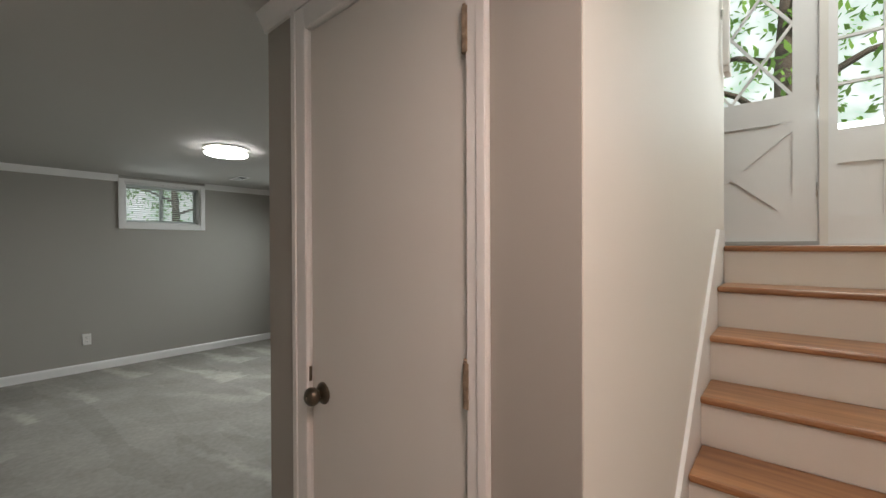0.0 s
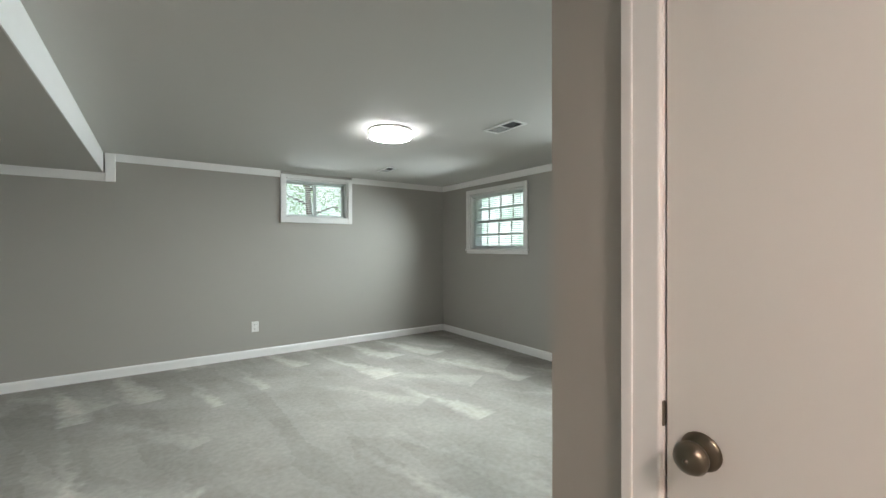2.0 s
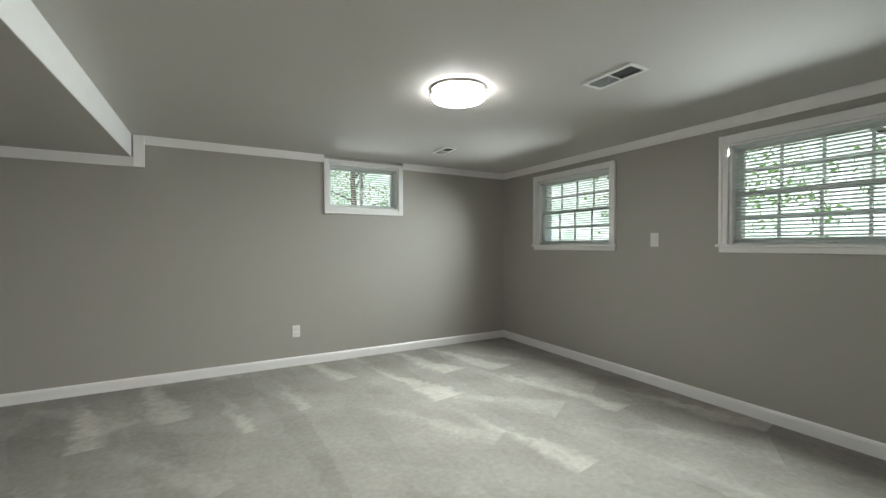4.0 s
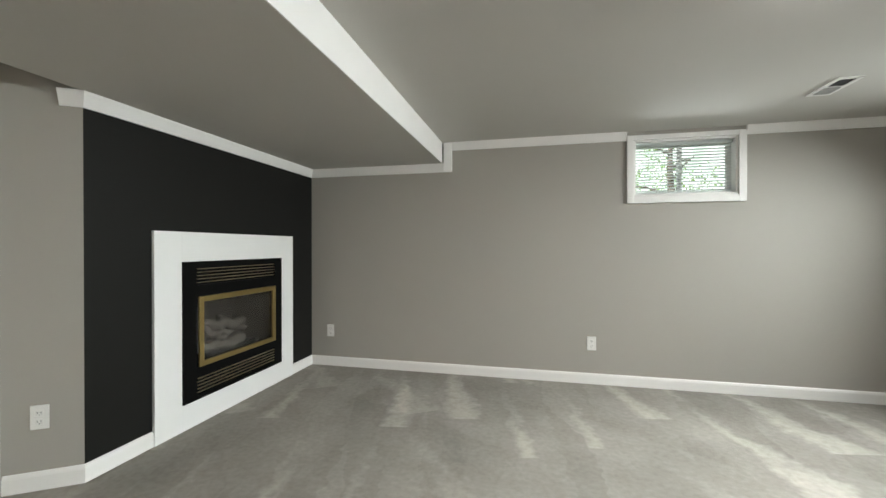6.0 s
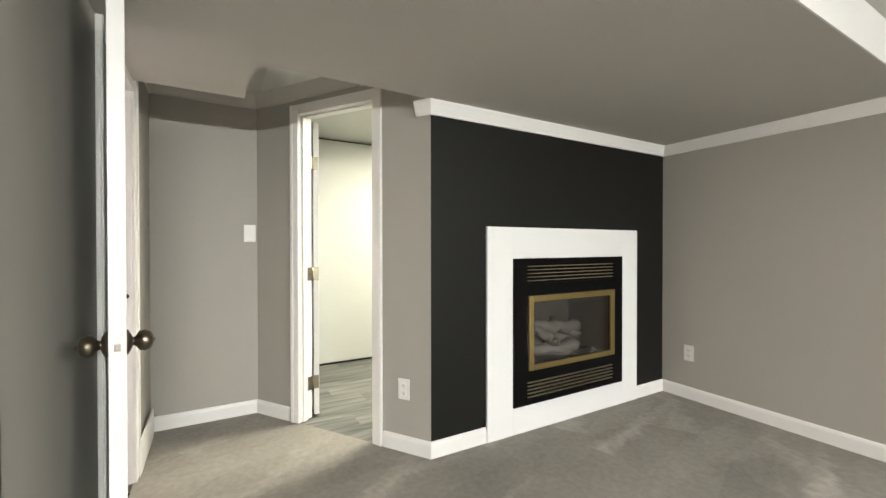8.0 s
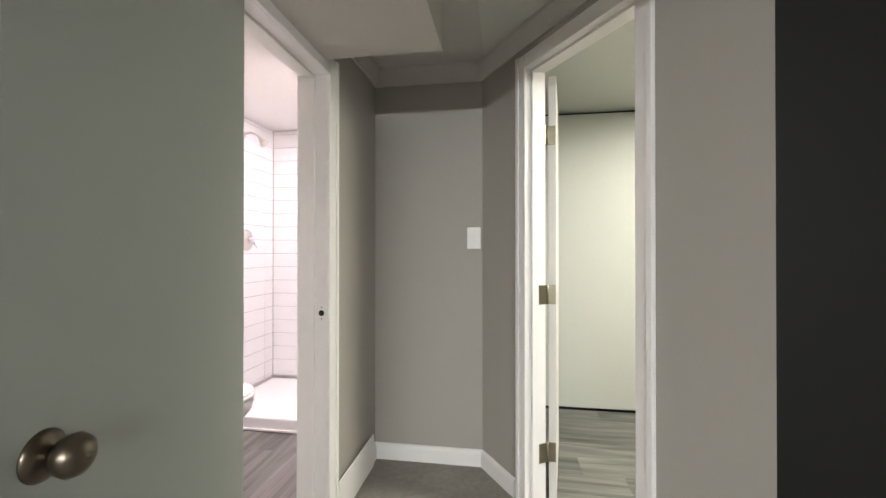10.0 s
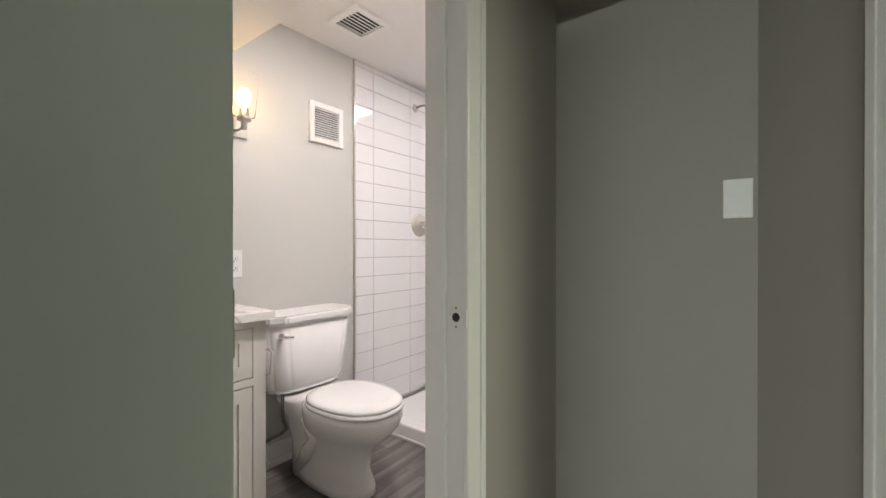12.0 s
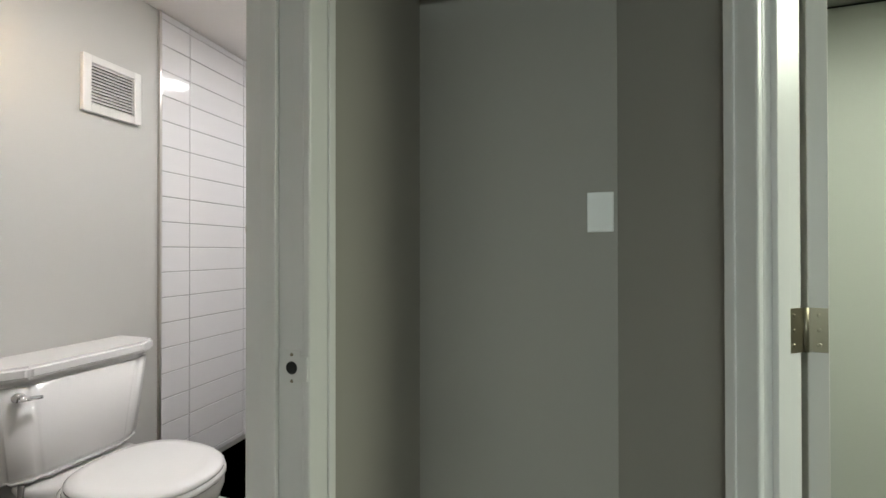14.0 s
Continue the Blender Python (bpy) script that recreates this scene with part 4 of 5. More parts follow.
sc = thing("wall_sconce", (-0.56, S, 1.69), "brushed nickel sconce with clear glass shade, lit", "lamp")
part("back_plate", boxes(((-0.06, 0, -0.075), (0.06, 0.018, 0.07)), bevel=0.004), NICKEL, sc)
part("arm", tube([(0, 0.018, -0.045), (0, 0.05, -0.05), (0, 0.08, -0.045), (0, 0.095, -0.02)], 0.006), NICKEL, sc, smooth=True)
part("socket", lathe([(0, -0.055), (0.012, -0.055), (0.012, -0.02), (0.03, -0.015), (0.03, 0.0), (0.024, 0.005), (0.02, 0.04), (0, 0.04)], 24, pose(0, 0.1, 0)), NICKEL, sc, smooth=True)
shade = part("shade", lathe([(0.028, 0.0), (0.046, 0.004), (0.052, 0.06), (0.064, 0.19), (0.062, 0.19), (0.05, 0.06), (0.044, 0.007), (0.028, 0.003)], 36, pose(0, 0.1, 0)), SHADEGLASS, sc, "clear flared glass shade", True)
shade.visible_shadow = False
part("bulb", lathe([(0, 0.13), (0.018, 0.125), (0.029, 0.105), (0.03, 0.09), (0.022, 0.065), (0.013, 0.045), (0.013, 0.04)], 24, pose(0, 0.1, 0)), BULB, sc, "glowing warm bulb", True)

van = thing("vanity_cabinet", (0, 0, 0), "pale grey shaker vanity cabinet", "cabinet")
VX0, VX1, VY = -0.474, 0.276, -2.27
part("body", boxes(((VX0, S + 0.002, 0.0), (VX1, VY - 0.02, 0.825)), bevel=0.002), CABINET, van)
part("face_frame", boxes(((VX0, VY - 0.02, 0.0), (VX0 + 0.049, VY, 0.825)), ((VX1 - 0.049, VY - 0.02, 0), (VX1, VY, 0.825)), ((VX0 + 0.049, VY - 0.02, 0.80), (VX1 - 0.049, VY, 0.825)), ((VX0 + 0.049, VY - 0.02, 0.582), (VX1 - 0.049, VY, 0.61)), ((VX0 + 0.049, VY - 0.02, 0.0), (VX1 - 0.049, VY, 0.09))), CABINET, van)
part("shadow_gap", boxes(((VX0 + 0.049, VY - 0.0195, 0.09), (VX1 - 0.049, VY - 0.018, 0.80))), DARKGAP, van)


def shaker(name, x0, x1, z0, z1, w):
    f = part(name, boxes(((x0, VY - 0.016, z0), (x0 + w, VY, z1)), ((x1 - w, VY - 0.016, z0), (x1, VY, z1)), ((x0 + w, VY - 0.016, z0), (x1 - w, VY, z0 + w)), ((x0 + w, VY - 0.016, z1 - w), (x1 - w, VY, z1))), CABINET, van)
    part("panel", boxes(((x0 + w, VY - 0.016, z0 + w), (x1 - w, VY - 0.008, z1 - w))), CABINET, f)
    return f


def pull(parent, a, b):
    a, b = Vector(a), Vector(b)
    d = (b - a).normalized() * 0.03
    p = part("pull", tube([a, b], 0.005), NICKEL, parent, "brushed nickel bar pull", True)
    for q in (a + d, b - d):
        part("post", tube([q, q - Vector((0, 0.03, 0))], 0.004), NICKEL, p, smooth=True)


dr = shaker("drawer_front", VX0 + 0.053, VX1 - 0.053, 0.614, 0.796, 0.048)
pull(dr, (-0.20, VY + 0.03, 0.705), (0.0, VY + 0.03, 0.705))
d1 = shaker("door", VX0 + 0.053, -0.102, 0.094, 0.578, 0.05)
d2 = shaker("door", -0.098, VX1 - 0.053, 0.094, 0.578, 0.05)
pull(d1, (-0.137, VY + 0.03, 0.53), (-0.137, VY + 0.03, 0.38))
pull(d2, (-0.063, VY + 0.03, 0.53), (-0.063, VY + 0.03, 0.38))

top = thing("marble_countertop", (0, 0, 0), "white marble vanity top with grey veins and backsplash", "countertop")
sx0, sx1, sy0, sy1 = -0.345, 0.15, -2.60, -2.375
part("slab", boxes(((-0.496, S + 0.001, 0.827), (sx0, -2.238, 0.857)), ((sx1, S + 0.001, 0.827), (0.298, -2.238, 0.857)), ((sx0, S + 0.001, 0.827), (sx1, sy0, 0.857)), ((sx0, sy1, 0.827), (sx1, -2.238, 0.857))), MARBLE, top)
part("backsplash", boxes(((-0.489, S + 0.001, 0.858), (0.298, S + 0.018, 0.945)), bevel=0.002), MARBLE, top)
part("basin", loft([[(x, y, 0.826) for x, y in ((sx0 - 0.005, sy0 - 0.005), (sx1 + 0.005, sy0 - 0.005), (sx1 + 0.005, sy1 + 0.005), (sx0 - 0.005, sy1 + 0.005))], [(x, y, 0.74) for x, y in ((sx0 + 0.03, sy0 + 0.03), (sx1 - 0.03, sy0 + 0.03), (sx1 - 0.03, sy1 - 0.03), (sx0 + 0.03, sy1 - 0.03))]]), PORCELAIN, top, "cream undermount basin")
fa = thing("faucet", (-0.1, -2.64, 0.857), "brushed nickel basin faucet", "faucet")
part("body", lathe([(0, 0.12), (0.016, 0.12), (0.018, 0.02), (0.026, 0.006), (0.026, 0), (0, 0)], 24), NICKEL, fa, smooth=True)
part("spout", tube([(0, 0, 0.085), (0, 0.05, 0.10), (0, 0.1, 0.095), (0, 0.115, 0.075)], 0.011), NICKEL, fa, smooth=True)
part("lever", tube([(0, 0, 0.12), (0.0, -0.01, 0.135), (-0.075, -0.01, 0.138)], 0.006), NICKEL, fa, smooth=True)


def oval(cx, cy, z, w, back, front, n=40, power=2.3):
    pts = []
    for k in range(n):
        a = math.tau * k / n
        c, s = math.cos(a), math.sin(a)
        x = abs(c) ** (2 / power) * math.copysign(1, c) * w
        y = abs(s) ** (2 / power) * math.copysign(1, s)
        pts.append((cx + x, cy + (y * front if y > 0 else y * back), z))
    return pts


TX = -0.868
wc = thing("toilet", (0, 0, 0), "white two-piece toilet with the lid closed", "toilet")
part("bowl", loft([oval(TX, -2.36, 0.0, 0.115, 0.24, 0.25), oval(TX, -2.36, 0.03, 0.112, 0.235, 0.245), oval(TX, -2.36, 0.10, 0.095, 0.22, 0.215), oval(TX, -2.34, 0.20, 0.10, 0.22, 0.215), oval(TX, -2.30, 0.265, 0.135, 0.22, 0.26), oval(TX, -2.27, 0.32, 0.168, 0.22, 0.28), oval(TX, -2.26, 0.365, 0.182, 0.22, 0.285), oval(TX, -2.26, 0.385, 0.182, 0.22, 0.283), oval(TX, -2.26, 0.392, 0.172, 0.21, 0.273)]), PORCELAIN, wc, smooth=True)
part("trapway", loft([oval(TX, -2.52, 0.0, 0.10, 0.1, 0.12), oval(TX, -2.52, 0.16, 0.095, 0.11, 0.12), oval(TX, -2.53, 0.28, 0.12, 0.12, 0.15), oval(TX, -2.55, 0.375, 0.165, 0.12, 0.16), oval(TX, -2.55, 0.395, 0.16, 0.115, 0.15)]), PORCELAIN, wc, smooth=True)
for sgn in (-1, 1):
    part("trap_bulge", tube([(TX + sgn * 0.085, -2.5, 0.06), (TX + sgn * 0.1, -2.42, 0.16), (TX + sgn * 0.105, -2.36, 0.24), (TX + sgn * 0.1, -2.46, 0.29)], [0.03, 0.036, 0.032, 0.02], 14), PORCELAIN, wc, smooth=True)
part("seat", loft([oval(TX, -2.25, 0.394, 0.182, 0.19, 0.275), oval(TX, -2.25, 0.400, 0.186, 0.193, 0.279), oval(TX, -2.25, 0.412, 0.184, 0.19, 0.276)]), PORCELAIN, wc, "white seat", True)
part("lid", loft([oval(TX, -2.25, 0.415, 0.180, 0.19, 0.270), oval(TX, -2.25, 0.424, 0.182, 0.19, 0.272), oval(TX, -2.25, 0.432, 0.172, 0.18, 0.262), oval(TX, -2.25, 0.436, 0.14, 0.15, 0.22)]), PORCELAIN, wc, "white closed lid", True)


def tank_ring(z, w, y0, y1, c=0.045):
    return [(TX - w, y0, z), (TX + w, y0, z), (TX + w, y1 - c, z), (TX + w - c * 1.6, y1, z), (TX - w + c * 1.6, y1, z), (TX - w, y1 - c, z)]


tb = loft([tank_ring(0.405, 0.196, -2.67, -2.51), tank_ring(0.42, 0.204, -2.68, -2.50), tank_ring(0.738, 0.238, -2.69, -2.485)])
bmesh.ops.bevel(tb, geom=tb.edges[:], offset=0.018, segments=4, affect="EDGES")
part("tank", tb, PORCELAIN, wc, smooth=True)
tl = loft([tank_ring(0.74, 0.248, -2.70, -2.472), tank_ring(0.784, 0.248, -2.70, -2.472)])
bmesh.ops.bevel(tl, geom=tl.edges[:], offset=0.011, segments=3, affect="EDGES")
part("tank_lid", tl, PORCELAIN, wc)
lv = part("flush_lever", tube([(TX + 0.185, -2.478, 0.69), (TX + 0.20, -2.470, 0.69), (TX + 0.15, -2.462, 0.684)], [0.008, 0.008, 0.006]), CHROME, wc, "chrome flush lever", True)
part("lever_boss", lathe([(0.015, 0), (0.014, 0.012), (0, 0.016)], 20, pose(TX + 0.19, -2.502, 0.69, -90)), CHROME, lv, smooth=True)
sup = thing("water_supply", (0, S, 0), "braided steel supply hose and chrome shut-off valve", "plumbing")
part("hose", tube([(-0.70, 0.18, 0.41), (-0.70, 0.175, 0.34), (-0.715, 0.16, 0.28), (-0.745, 0.14, 0.225), (-0.735, 0.11, 0.195), (-0.69, 0.09, 0.180), (-0.635, 0.085, 0.165)], 0.008), BRAID, sup, "braided steel hose", True)
part("valve", tube([(-0.635, 0.0, 0.16), (-0.635, 0.03, 0.16), (-0.635, 0.05, 0.16), (-0.635, 0.085, 0.16)], [0.03, 0.012, 0.012, 0.012], 20), CHROME, sup, smooth=True)
part("handle", lathe([(0, 0.012), (0.02, 0.01), (0.022, 0), (0, -0.004)], 18, pose(-0.63, 0.1, 0.16, -90)), CHROME, sup, smooth=True)
tp = thing("paper_holder", (VX0 + 0.004, -2.36, 0.655), "brushed nickel paper holder on the vanity side", "paper holder")
part("post", lathe([(0.02, 0), (0.018, 0.008), (0.007, 0.012), (0.007, 0.05), (0, 0.05)], 20, pose(0, 0, 0.03, 0, -90)), NICKEL, tp, smooth=True)
part("arm", tube([(-0.05, 0.0, 0.03), (-0.062, 0.01, 0.03), (-0.065, 0.03, 0.02), (-0.065, 0.015, -0.07), (-0.065, -0.02, -0.085), (-0.065, -0.09, -0.085)], 0.005), NICKEL, tp, smooth=True)


def louvred(name, m, w, h, n, label):
    t = thing(name, m, label, "vent")
    part("frame", boxes(((-w / 2, 0, -h / 2), (-w / 2 + 0.03, 0.02, h / 2)), ((w / 2 - 0.03, 0, -h / 2), (w / 2, 0.02, h / 2)), ((-w / 2 + 0.03, 0, h / 2 - 0.03), (w / 2 - 0.03, 0.02, h / 2)), ((-w / 2 + 0.03, 0, -h / 2), (w / 2 - 0.03, 0.02, -h / 2 + 0.03)), bevel=0.003), PLASTIC, t)
    part("backing", boxes(((-w / 2 + 0.025, 0.001, -h / 2 + 0.025), (w / 2 - 0.025, 0.003, h / 2 - 0.025))), VENTDARK, t)
    me = mesh_of("slat", boxes(((-w / 2 + 0.03, -0.0085 if n > 10 else -0.003, -0.0015), (w / 2 - 0.03, 0.0085 if n > 10 else 0.003, 0.0015))), PLASTIC)
    for k in range(n):
        s = new("slat", me)
        s.parent = t
        s.matrix_local = pose(0, 0.012, -h / 2 + 0.03 + (h - 0.06) * (k + 0.5) / n, -38)
    return t


louvred("wall_vent", pose(-1.075, S, 1.795), 0.225, 0.225, 13, "square white louvred wall vent")
cv = louvred("exhaust_vent", pose(-1.03, -2.36, 2.25, -90, 0, 0), 0.23, 0.23, 7, "white ceiling exhaust fan grille")

tr = thing("tile_wall", (0, S, 0), "white glazed wall tiles with grey grout", "tiled wall", "", "structure")
part("grout_bed", boxes(((-2.262, 0.001, 0.07), (-1.284, 0.008, 2.245))), GROUT, tr)
part("edge_trim", boxes(((-1.284, 0.0, 0.05), (-1.274, 0.016, 2.248)), bevel=0.002), NICKEL, tr, "brushed metal tile edge")
tr2 = thing("tile_wall", (-2.27, 0, 0), "white glazed wall tiles at the shower end", "tiled wall", "", "structure")
part("grout_bed", boxes(((0.001, S + 0.008, 0.07), (0.008, B - 0.127, 2.245))), GROUT, tr2)
PITCH_Z, PITCH_X = 0.1175, 0.351
tile_meshes = {}


def tile(parent, x0, x1, z0, z1, across):
    key = (round(x1 - x0, 3), round(z1 - z0, 3), across)
    if key not in tile_meshes:
        w, h = key[0] / 2 - 0.0015, key[1] / 2 - 0.0015
        rings = [[(-w, 0.004, -h), (w, 0.004, -h), (w, 0.004, h), (-w, 0.004, h)], [(-w, 0.0125, -h), (w, 0.0125, -h), (w, 0.0125, h), (-w, 0.0125, h)], [(-w + 0.002, 0.014, -h + 0.002), (w - 0.002, 0.014, -h + 0.002), (w - 0.002, 0.014, h - 0.002), (-w + 0.002, 0.014, h - 0.002)]]
        bm = loft(rings)
        if across:
            bmesh.ops.transform(bm, matrix=pose(0, 0, 0, 0, 0, -90), verts=bm.verts)
        tile_meshes[key] = mesh_of("tile", bm, TILE)
    o = new("tile", tile_meshes[key])
    o.parent = parent
    o.location = (0, (x0 + x1) / 2, (z0 + z1) / 2) if across else ((x0 + x1) / 2, 0, (z0 + z1) / 2)


zs = [0.07] + [2.212 - PITCH_Z * k for k in range(18, -1, -1)] + [2.245]
zs = [z for z in zs if z >= 0.07]
for z0, z1 in zip(zs, zs[1:]):
    if z1 - z0 < 0.012:
        continue
    for x0, x1 in ((-1.431, -1.284), (-1.782, -1.431), (-2.133, -1.782), (-2.255, -2.133)):
        tile(tr, x0, x1, z0, z1, False)
    for y0, y1 in ((-2.69, -2.34), (-2.34, -1.989), (-1.989, -1.638), (-1.638, -1.503)):
        tile(tr2, y0, y1, z0, z1, True)

pan = thing("shower_pan", (0, 0, 0), "white acrylic shower pan with low curb", "shower pan")
part("curb", boxes(((-1.46, -2.69, 0.0), (-1.36, B - 0.127, 0.085)), bevel=0.01), ACRYLIC, pan)
part("basin", boxes(((-2.255, -2.69, 0.0), (-1.46, B - 0.127, 0.05)), bevel=0.004), ACRYLIC, pan)
part("caulk_edge", boxes(((-1.365, -2.69, 0.0), (-1.352, B - 0.127, 0.012))), PLASTIC, pan)
vv = thing("shower_valve", (-1.88, S + 0.014, 1.264), "round brushed nickel shower valve with lever", "shower valve")
part("escutcheon", lathe([(0.085, 0), (0.085, 0.004), (0.07, 0.012), (0.045, 0.014), (0.04, 0.02), (0, 0.02)], 40, pose(0, 0, 0, -90)), NICKEL, vv, smooth=True)
part("hub", lathe([(0.03, 0.018), (0.028, 0.05), (0.02, 0.06), (0, 0.062)], 28, pose(0, 0, 0, -90)), CHROME, vv, smooth=True)
part("lever", tube([(0, 0.05, 0), (-0.03, 0.055, -0.035), (-0.05, 0.058, -0.06)], [0.01, 0.009, 0.006]), CHROME, vv, smooth=True)
sh = thing("overhead_shower", (-1.838, S + 0.014, 2.10), "brushed nickel shower head on a bent arm", "shower head")
part("flange", lathe([(0.03, 0), (0.028, 0.006), (0.012, 0.012), (0, 0.012)], 24, pose(0, 0, 0, -90)), NICKEL, sh, smooth=True)
part("arm", tube([(0, 0.0, 0), (0, 0.06, 0.008), (0, 0.11, -0.005), (0, 0.15, -0.035)], 0.009), NICKEL, sh, smooth=True)
part("head", lathe([(0.012, 0.03), (0.016, 0.01), (0.03, -0.02), (0.036, -0.035), (0.034, -0.04), (0, -0.04)], 28, pose(0, 0.16, -0.055, 42)), NICKEL, sh, smooth=True)
bl = thing("bath_ceiling_lamp", (-1.91, -1.99, 2.25), "round white recessed ceiling lamp over the shower, lit", "lamp")
part("trim", lathe([(0.0, -0.002), (0.10, -0.002), (0.10, -0.01), (0.09, -0.012)], 32), PLASTIC, bl, smooth=True)
part("lens", lathe([(0.088, -0.004), (0.08, -0.010), (0, -0.011)], 32), emitter("bath_lens", (1.0, 0.93, 0.95), 5.0), bl, smooth=True)
# extra lamp out of view, added to brighten toilet and vanity
tagged(copy_thing(bl, pose(-0.75, -1.65, 2.25)), "unseen recessed lamp added to brighten the bathroom, lit")

# ---- utility room ----
lw = thing("wall_panel", (-2.05, 0, 0), "pale painted wall panel with a dark gap at floor and ceiling", "wall panel", "", "structure")
part("panel", boxes(((-0.024, -0.795, 0.012), (0.0, N - 0.002, 2.196)), bevel=0.002), PANEL, lw)
outlet(pose(-2.05, 0.62, 0.27, 0, 0, -90), label="white outlet on the pale panel")
lt = thing("fluorescent_light", (-0.8, 1.0, 2.215), "flat fluorescent ceiling panel, lit", "lamp")
part("lens", boxes(((-0.29, -0.57, -0.02), (0.29, 0.57, -0.004)), bevel=0.004), FLUOR, lt)
register(pose(-0.75, -0.25, 2.2045, 0, 0, 20), 0.25, 0.12, "small brass-coloured ceiling register", False)

# ---- planks ----
def planks(name, x0, x1, y0, y1, z, along, material, label):
    f = thing(name, (0, 0, 0), label, "floor", "", "structure")
    part("underlay", boxes(((x0, y0, z - 0.03), (x1, y1, z - 0.004))), DARKGAP, f)
    r, wide, long_ = random.Random(7), 0.18, 1.22
    a0, a1, b0, b1 = (x0, x1, y0, y1) if along == "x" else (y0, y1, x0, x1)
    b = b0
    while b < b1 - 0.01:
        a = a0 - r.uniform(0, long_)
        while a < a1:
            p0, p1 = max(a, a0), min(a + long_, a1)
            if p1 - p0 > 0.02:
                lo, hi = (p0 + 0.0006, b + 0.0006), (p1 - 0.0006, min(b + wide, b1) - 0.0006)
                if along == "y":
                    lo, hi = lo[::-1], hi[::-1]
                part("plank", boxes(((*lo, z - 0.004), (*hi, z))), material, f)
            a += long_
        b += wide
    return f


planks("floor_bath", -2.27, 0.30, S, B - 0.03, -0.004, "x", VINYL, "grey wood-look vinyl planks")
planks("floor_laundry", -2.05, -0.06, -0.80, N, -0.006, "y", VINYL_Y, "grey wood-look vinyl planks")

# ---- outdoors ----
GZ = 0.95
structure("ground", boxes(((5.52, -4.0, GZ - 0.1), (400, 2.31, GZ)), ((-400, 2.31, GZ - 0.1), (400, 400, GZ)), ((5.52, -400, GZ - 0.1), (400, -4.0, GZ)), ((-400, -400, GZ - 0.1), (5.52, -4.85, GZ)), ((-400, -4.85, GZ - 0.1), (-2.6, 2.31, GZ))), GRASS, "mown lawn outside the house", "lawn")
leaf_rng = random.Random(11)


def tree(x, y, h, spread):
    t = thing("tree", (x, y, GZ), "leafy green shade tree on the lawn", "tree", "garden trees")
    part("trunk", tube([(0, 0, -0.1), (0.05, 0.03, h * 0.25), (-0.04, 0.06, h * 0.5), (0.03, 0, h * 0.8)], [0.2, 0.16, 0.12, 0.04], 12), BARK, t, smooth=True)
    for k in range(7):
        a = k * 2.4
        z = h * (0.25 + 0.08 * k)
        part("limb", tube([(0, 0, z), (math.cos(a) * spread * 0.4, math.sin(a) * spread * 0.4, z + 0.5), (math.cos(a) * spread * 0.8, math.sin(a) * spread * 0.8, z + 0.7)], [0.07, 0.045, 0.015], 8), BARK, t, smooth=True)
    verts, faces = [], []
    for _ in range(75):
        a, rr, zz = leaf_rng.uniform(0, math.tau), spread * math.sqrt(leaf_rng.random()), leaf_rng.uniform(0.12, 1.05)
        c = Vector((rr * math.cos(a), rr * math.sin(a), h * zz))
        for _ in range(26):
            p = c + Vector([leaf_rng.gauss(0, 0.28) for _ in range(3)])
            u = Vector([leaf_rng.gauss(0, 1) for _ in range(3)]).normalized()
            v = u.orthogonal().normalized()
            s = leaf_rng.uniform(0.05, 0.11)
            i = len(verts)
            verts += [p - u * s, p + v * s * 0.5, p + u * s, p - v * s * 0.5]
            faces.append((i, i + 1, i + 2, i + 3))
    me = bpy.data.meshes.new("crown")
    me.from_pydata([tuple(v) for v in verts], [], faces)
    me.materials.append(LEAVES)
    cr = new("crown", me)
    cr.parent = t
    cr["kind"] = "stuff"


for x, y, h, s in ((2.6, 17.0, 6.5, 2.4), (8.0, 18.0, 7.5, 2.8), (12.5, 4.5, 7.0, 2.6), (14.5, 0.5, 7.5, 2.8), (10.2, -3.6, 6.5, 2.2), (12.0, -6.5, 7.0, 2.6)):
    tree(x, y, h, s)

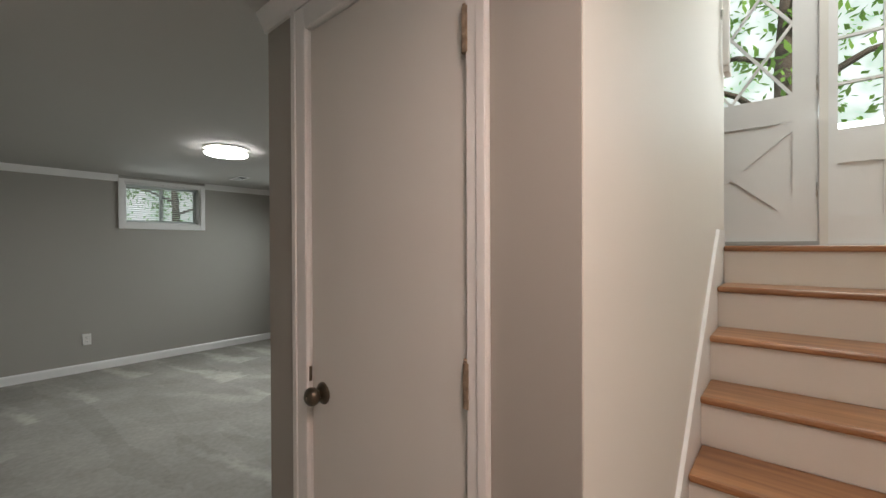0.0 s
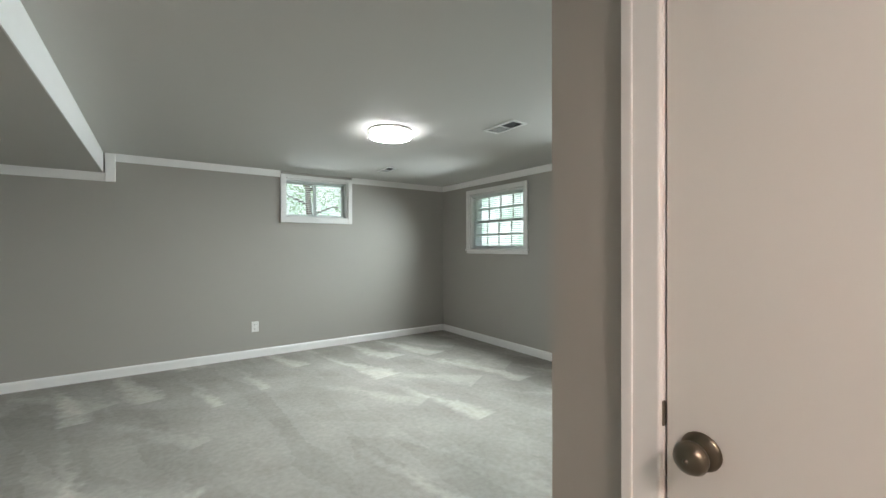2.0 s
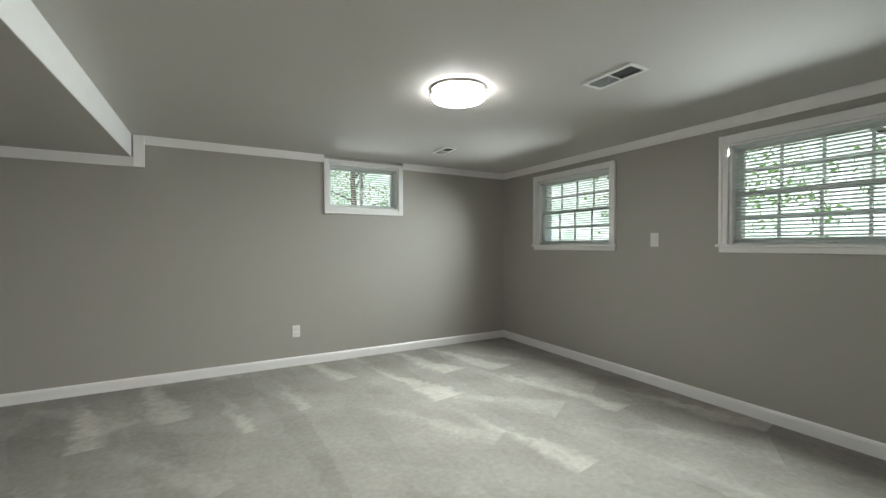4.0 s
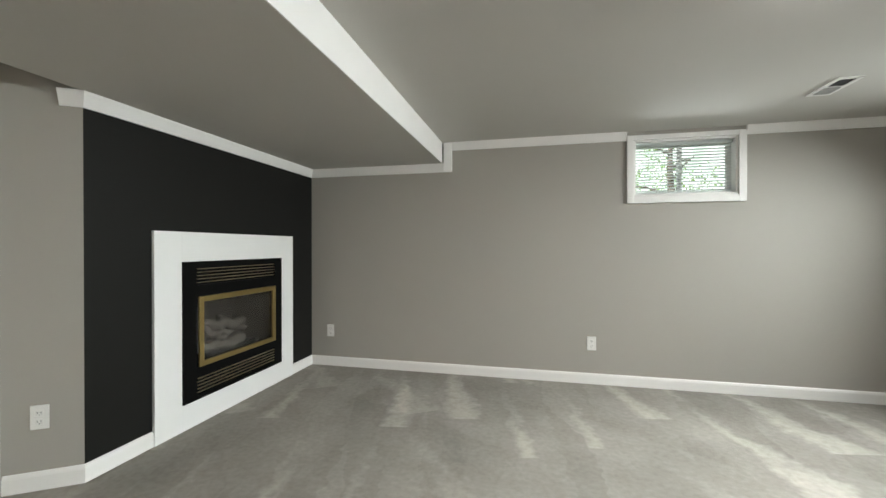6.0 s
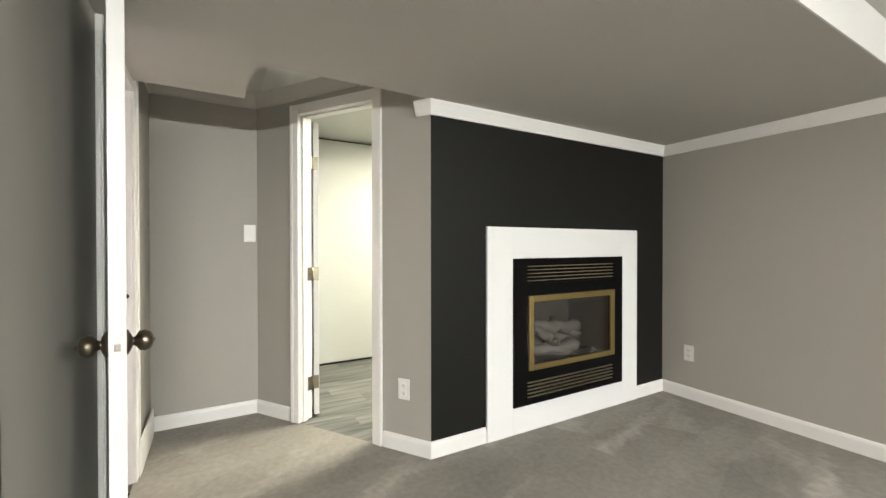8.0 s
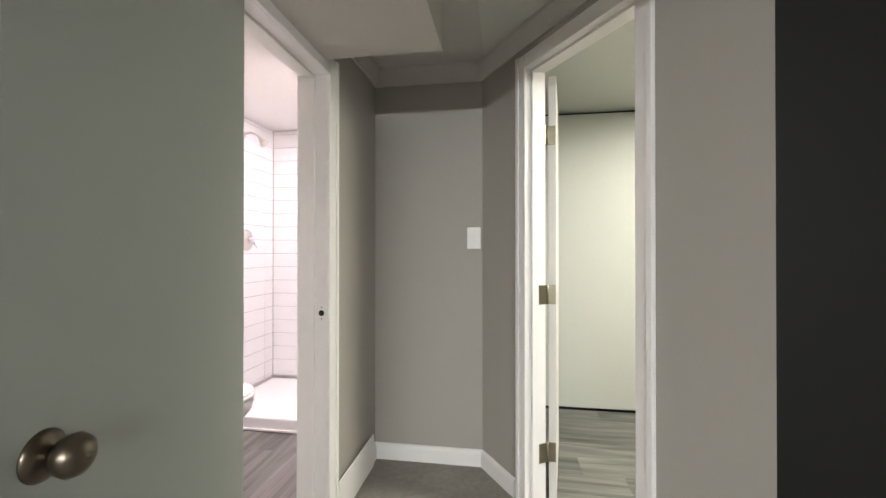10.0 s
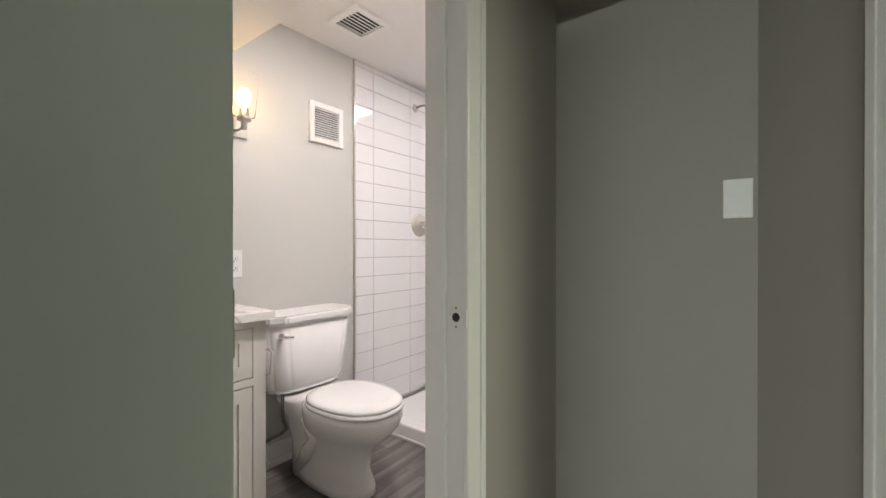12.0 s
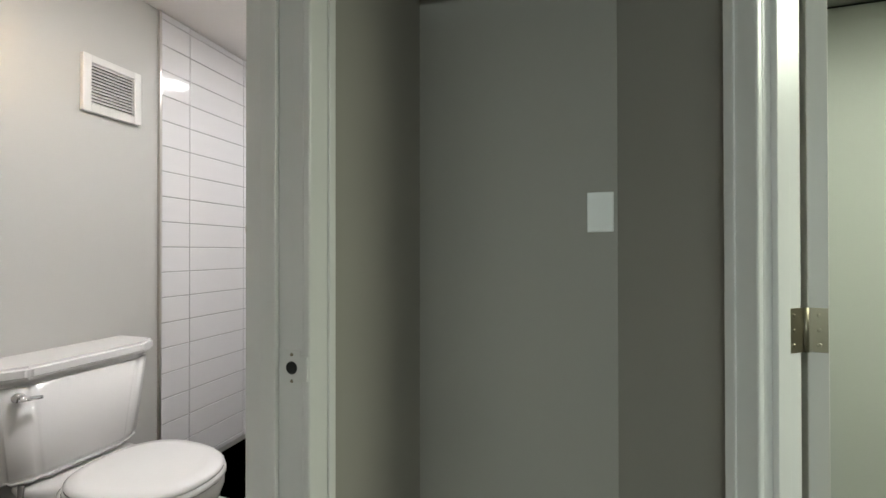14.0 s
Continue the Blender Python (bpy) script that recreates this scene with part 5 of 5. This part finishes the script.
nb = thing("neighbour_house", (1.9, 9.0, GZ), "pale sided neighbouring house", "house")
part("wall", boxes(((-4, 0, -0.1), (1.1, 5, 4.5))), SIDING, nb)
sid = mesh_of("siding_board", boxes(((-4, -0.015, 0), (1.1, 0, 0.11)), bevel=0.0), SIDING)
for k in range(30):
    s = new("siding_board", sid)
    s.parent, s.location = nb, (0, -0.002 - 0.004 * (k % 2), 0.15 * k)
part("roof", loft([[(-4.4, -0.4, 4.5), (1.5, -0.4, 4.5), (1.5, 2.5, 6.3), (-4.4, 2.5, 6.3)], [(-4.4, -0.4, 4.65), (1.5, -0.4, 4.65), (1.5, 2.5, 6.45), (-4.4, 2.5, 6.45)]]), ROOF, nb)

# glowing backdrop far beyond the garden; sky and haze brightness put into emission
BACKDROP_GLOW = mat("glowing_backdrop", (0.05, 0.06, 0.05), 1.0, 0, 0.1, 0.2, 3, 0.0)
ht = BACKDROP_GLOW.node_tree
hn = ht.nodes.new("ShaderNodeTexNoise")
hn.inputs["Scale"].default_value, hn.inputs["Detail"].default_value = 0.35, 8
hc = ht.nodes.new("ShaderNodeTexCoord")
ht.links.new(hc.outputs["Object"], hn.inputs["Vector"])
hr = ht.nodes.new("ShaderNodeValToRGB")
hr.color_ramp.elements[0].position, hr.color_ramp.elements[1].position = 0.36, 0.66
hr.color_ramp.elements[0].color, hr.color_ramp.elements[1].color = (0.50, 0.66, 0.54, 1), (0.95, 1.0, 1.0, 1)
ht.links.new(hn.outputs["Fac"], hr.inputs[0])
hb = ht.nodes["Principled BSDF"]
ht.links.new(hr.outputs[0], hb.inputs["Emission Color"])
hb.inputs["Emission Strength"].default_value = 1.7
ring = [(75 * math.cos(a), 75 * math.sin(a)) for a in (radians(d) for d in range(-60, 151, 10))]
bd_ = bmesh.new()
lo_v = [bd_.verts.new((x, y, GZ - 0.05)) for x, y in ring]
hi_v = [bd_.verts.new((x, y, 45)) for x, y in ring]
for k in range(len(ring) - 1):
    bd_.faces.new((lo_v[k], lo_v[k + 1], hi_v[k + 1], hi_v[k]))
structure("backdrop", bd_, BACKDROP_GLOW, "glowing backdrop standing in for distant trees and bright sky", "backdrop")
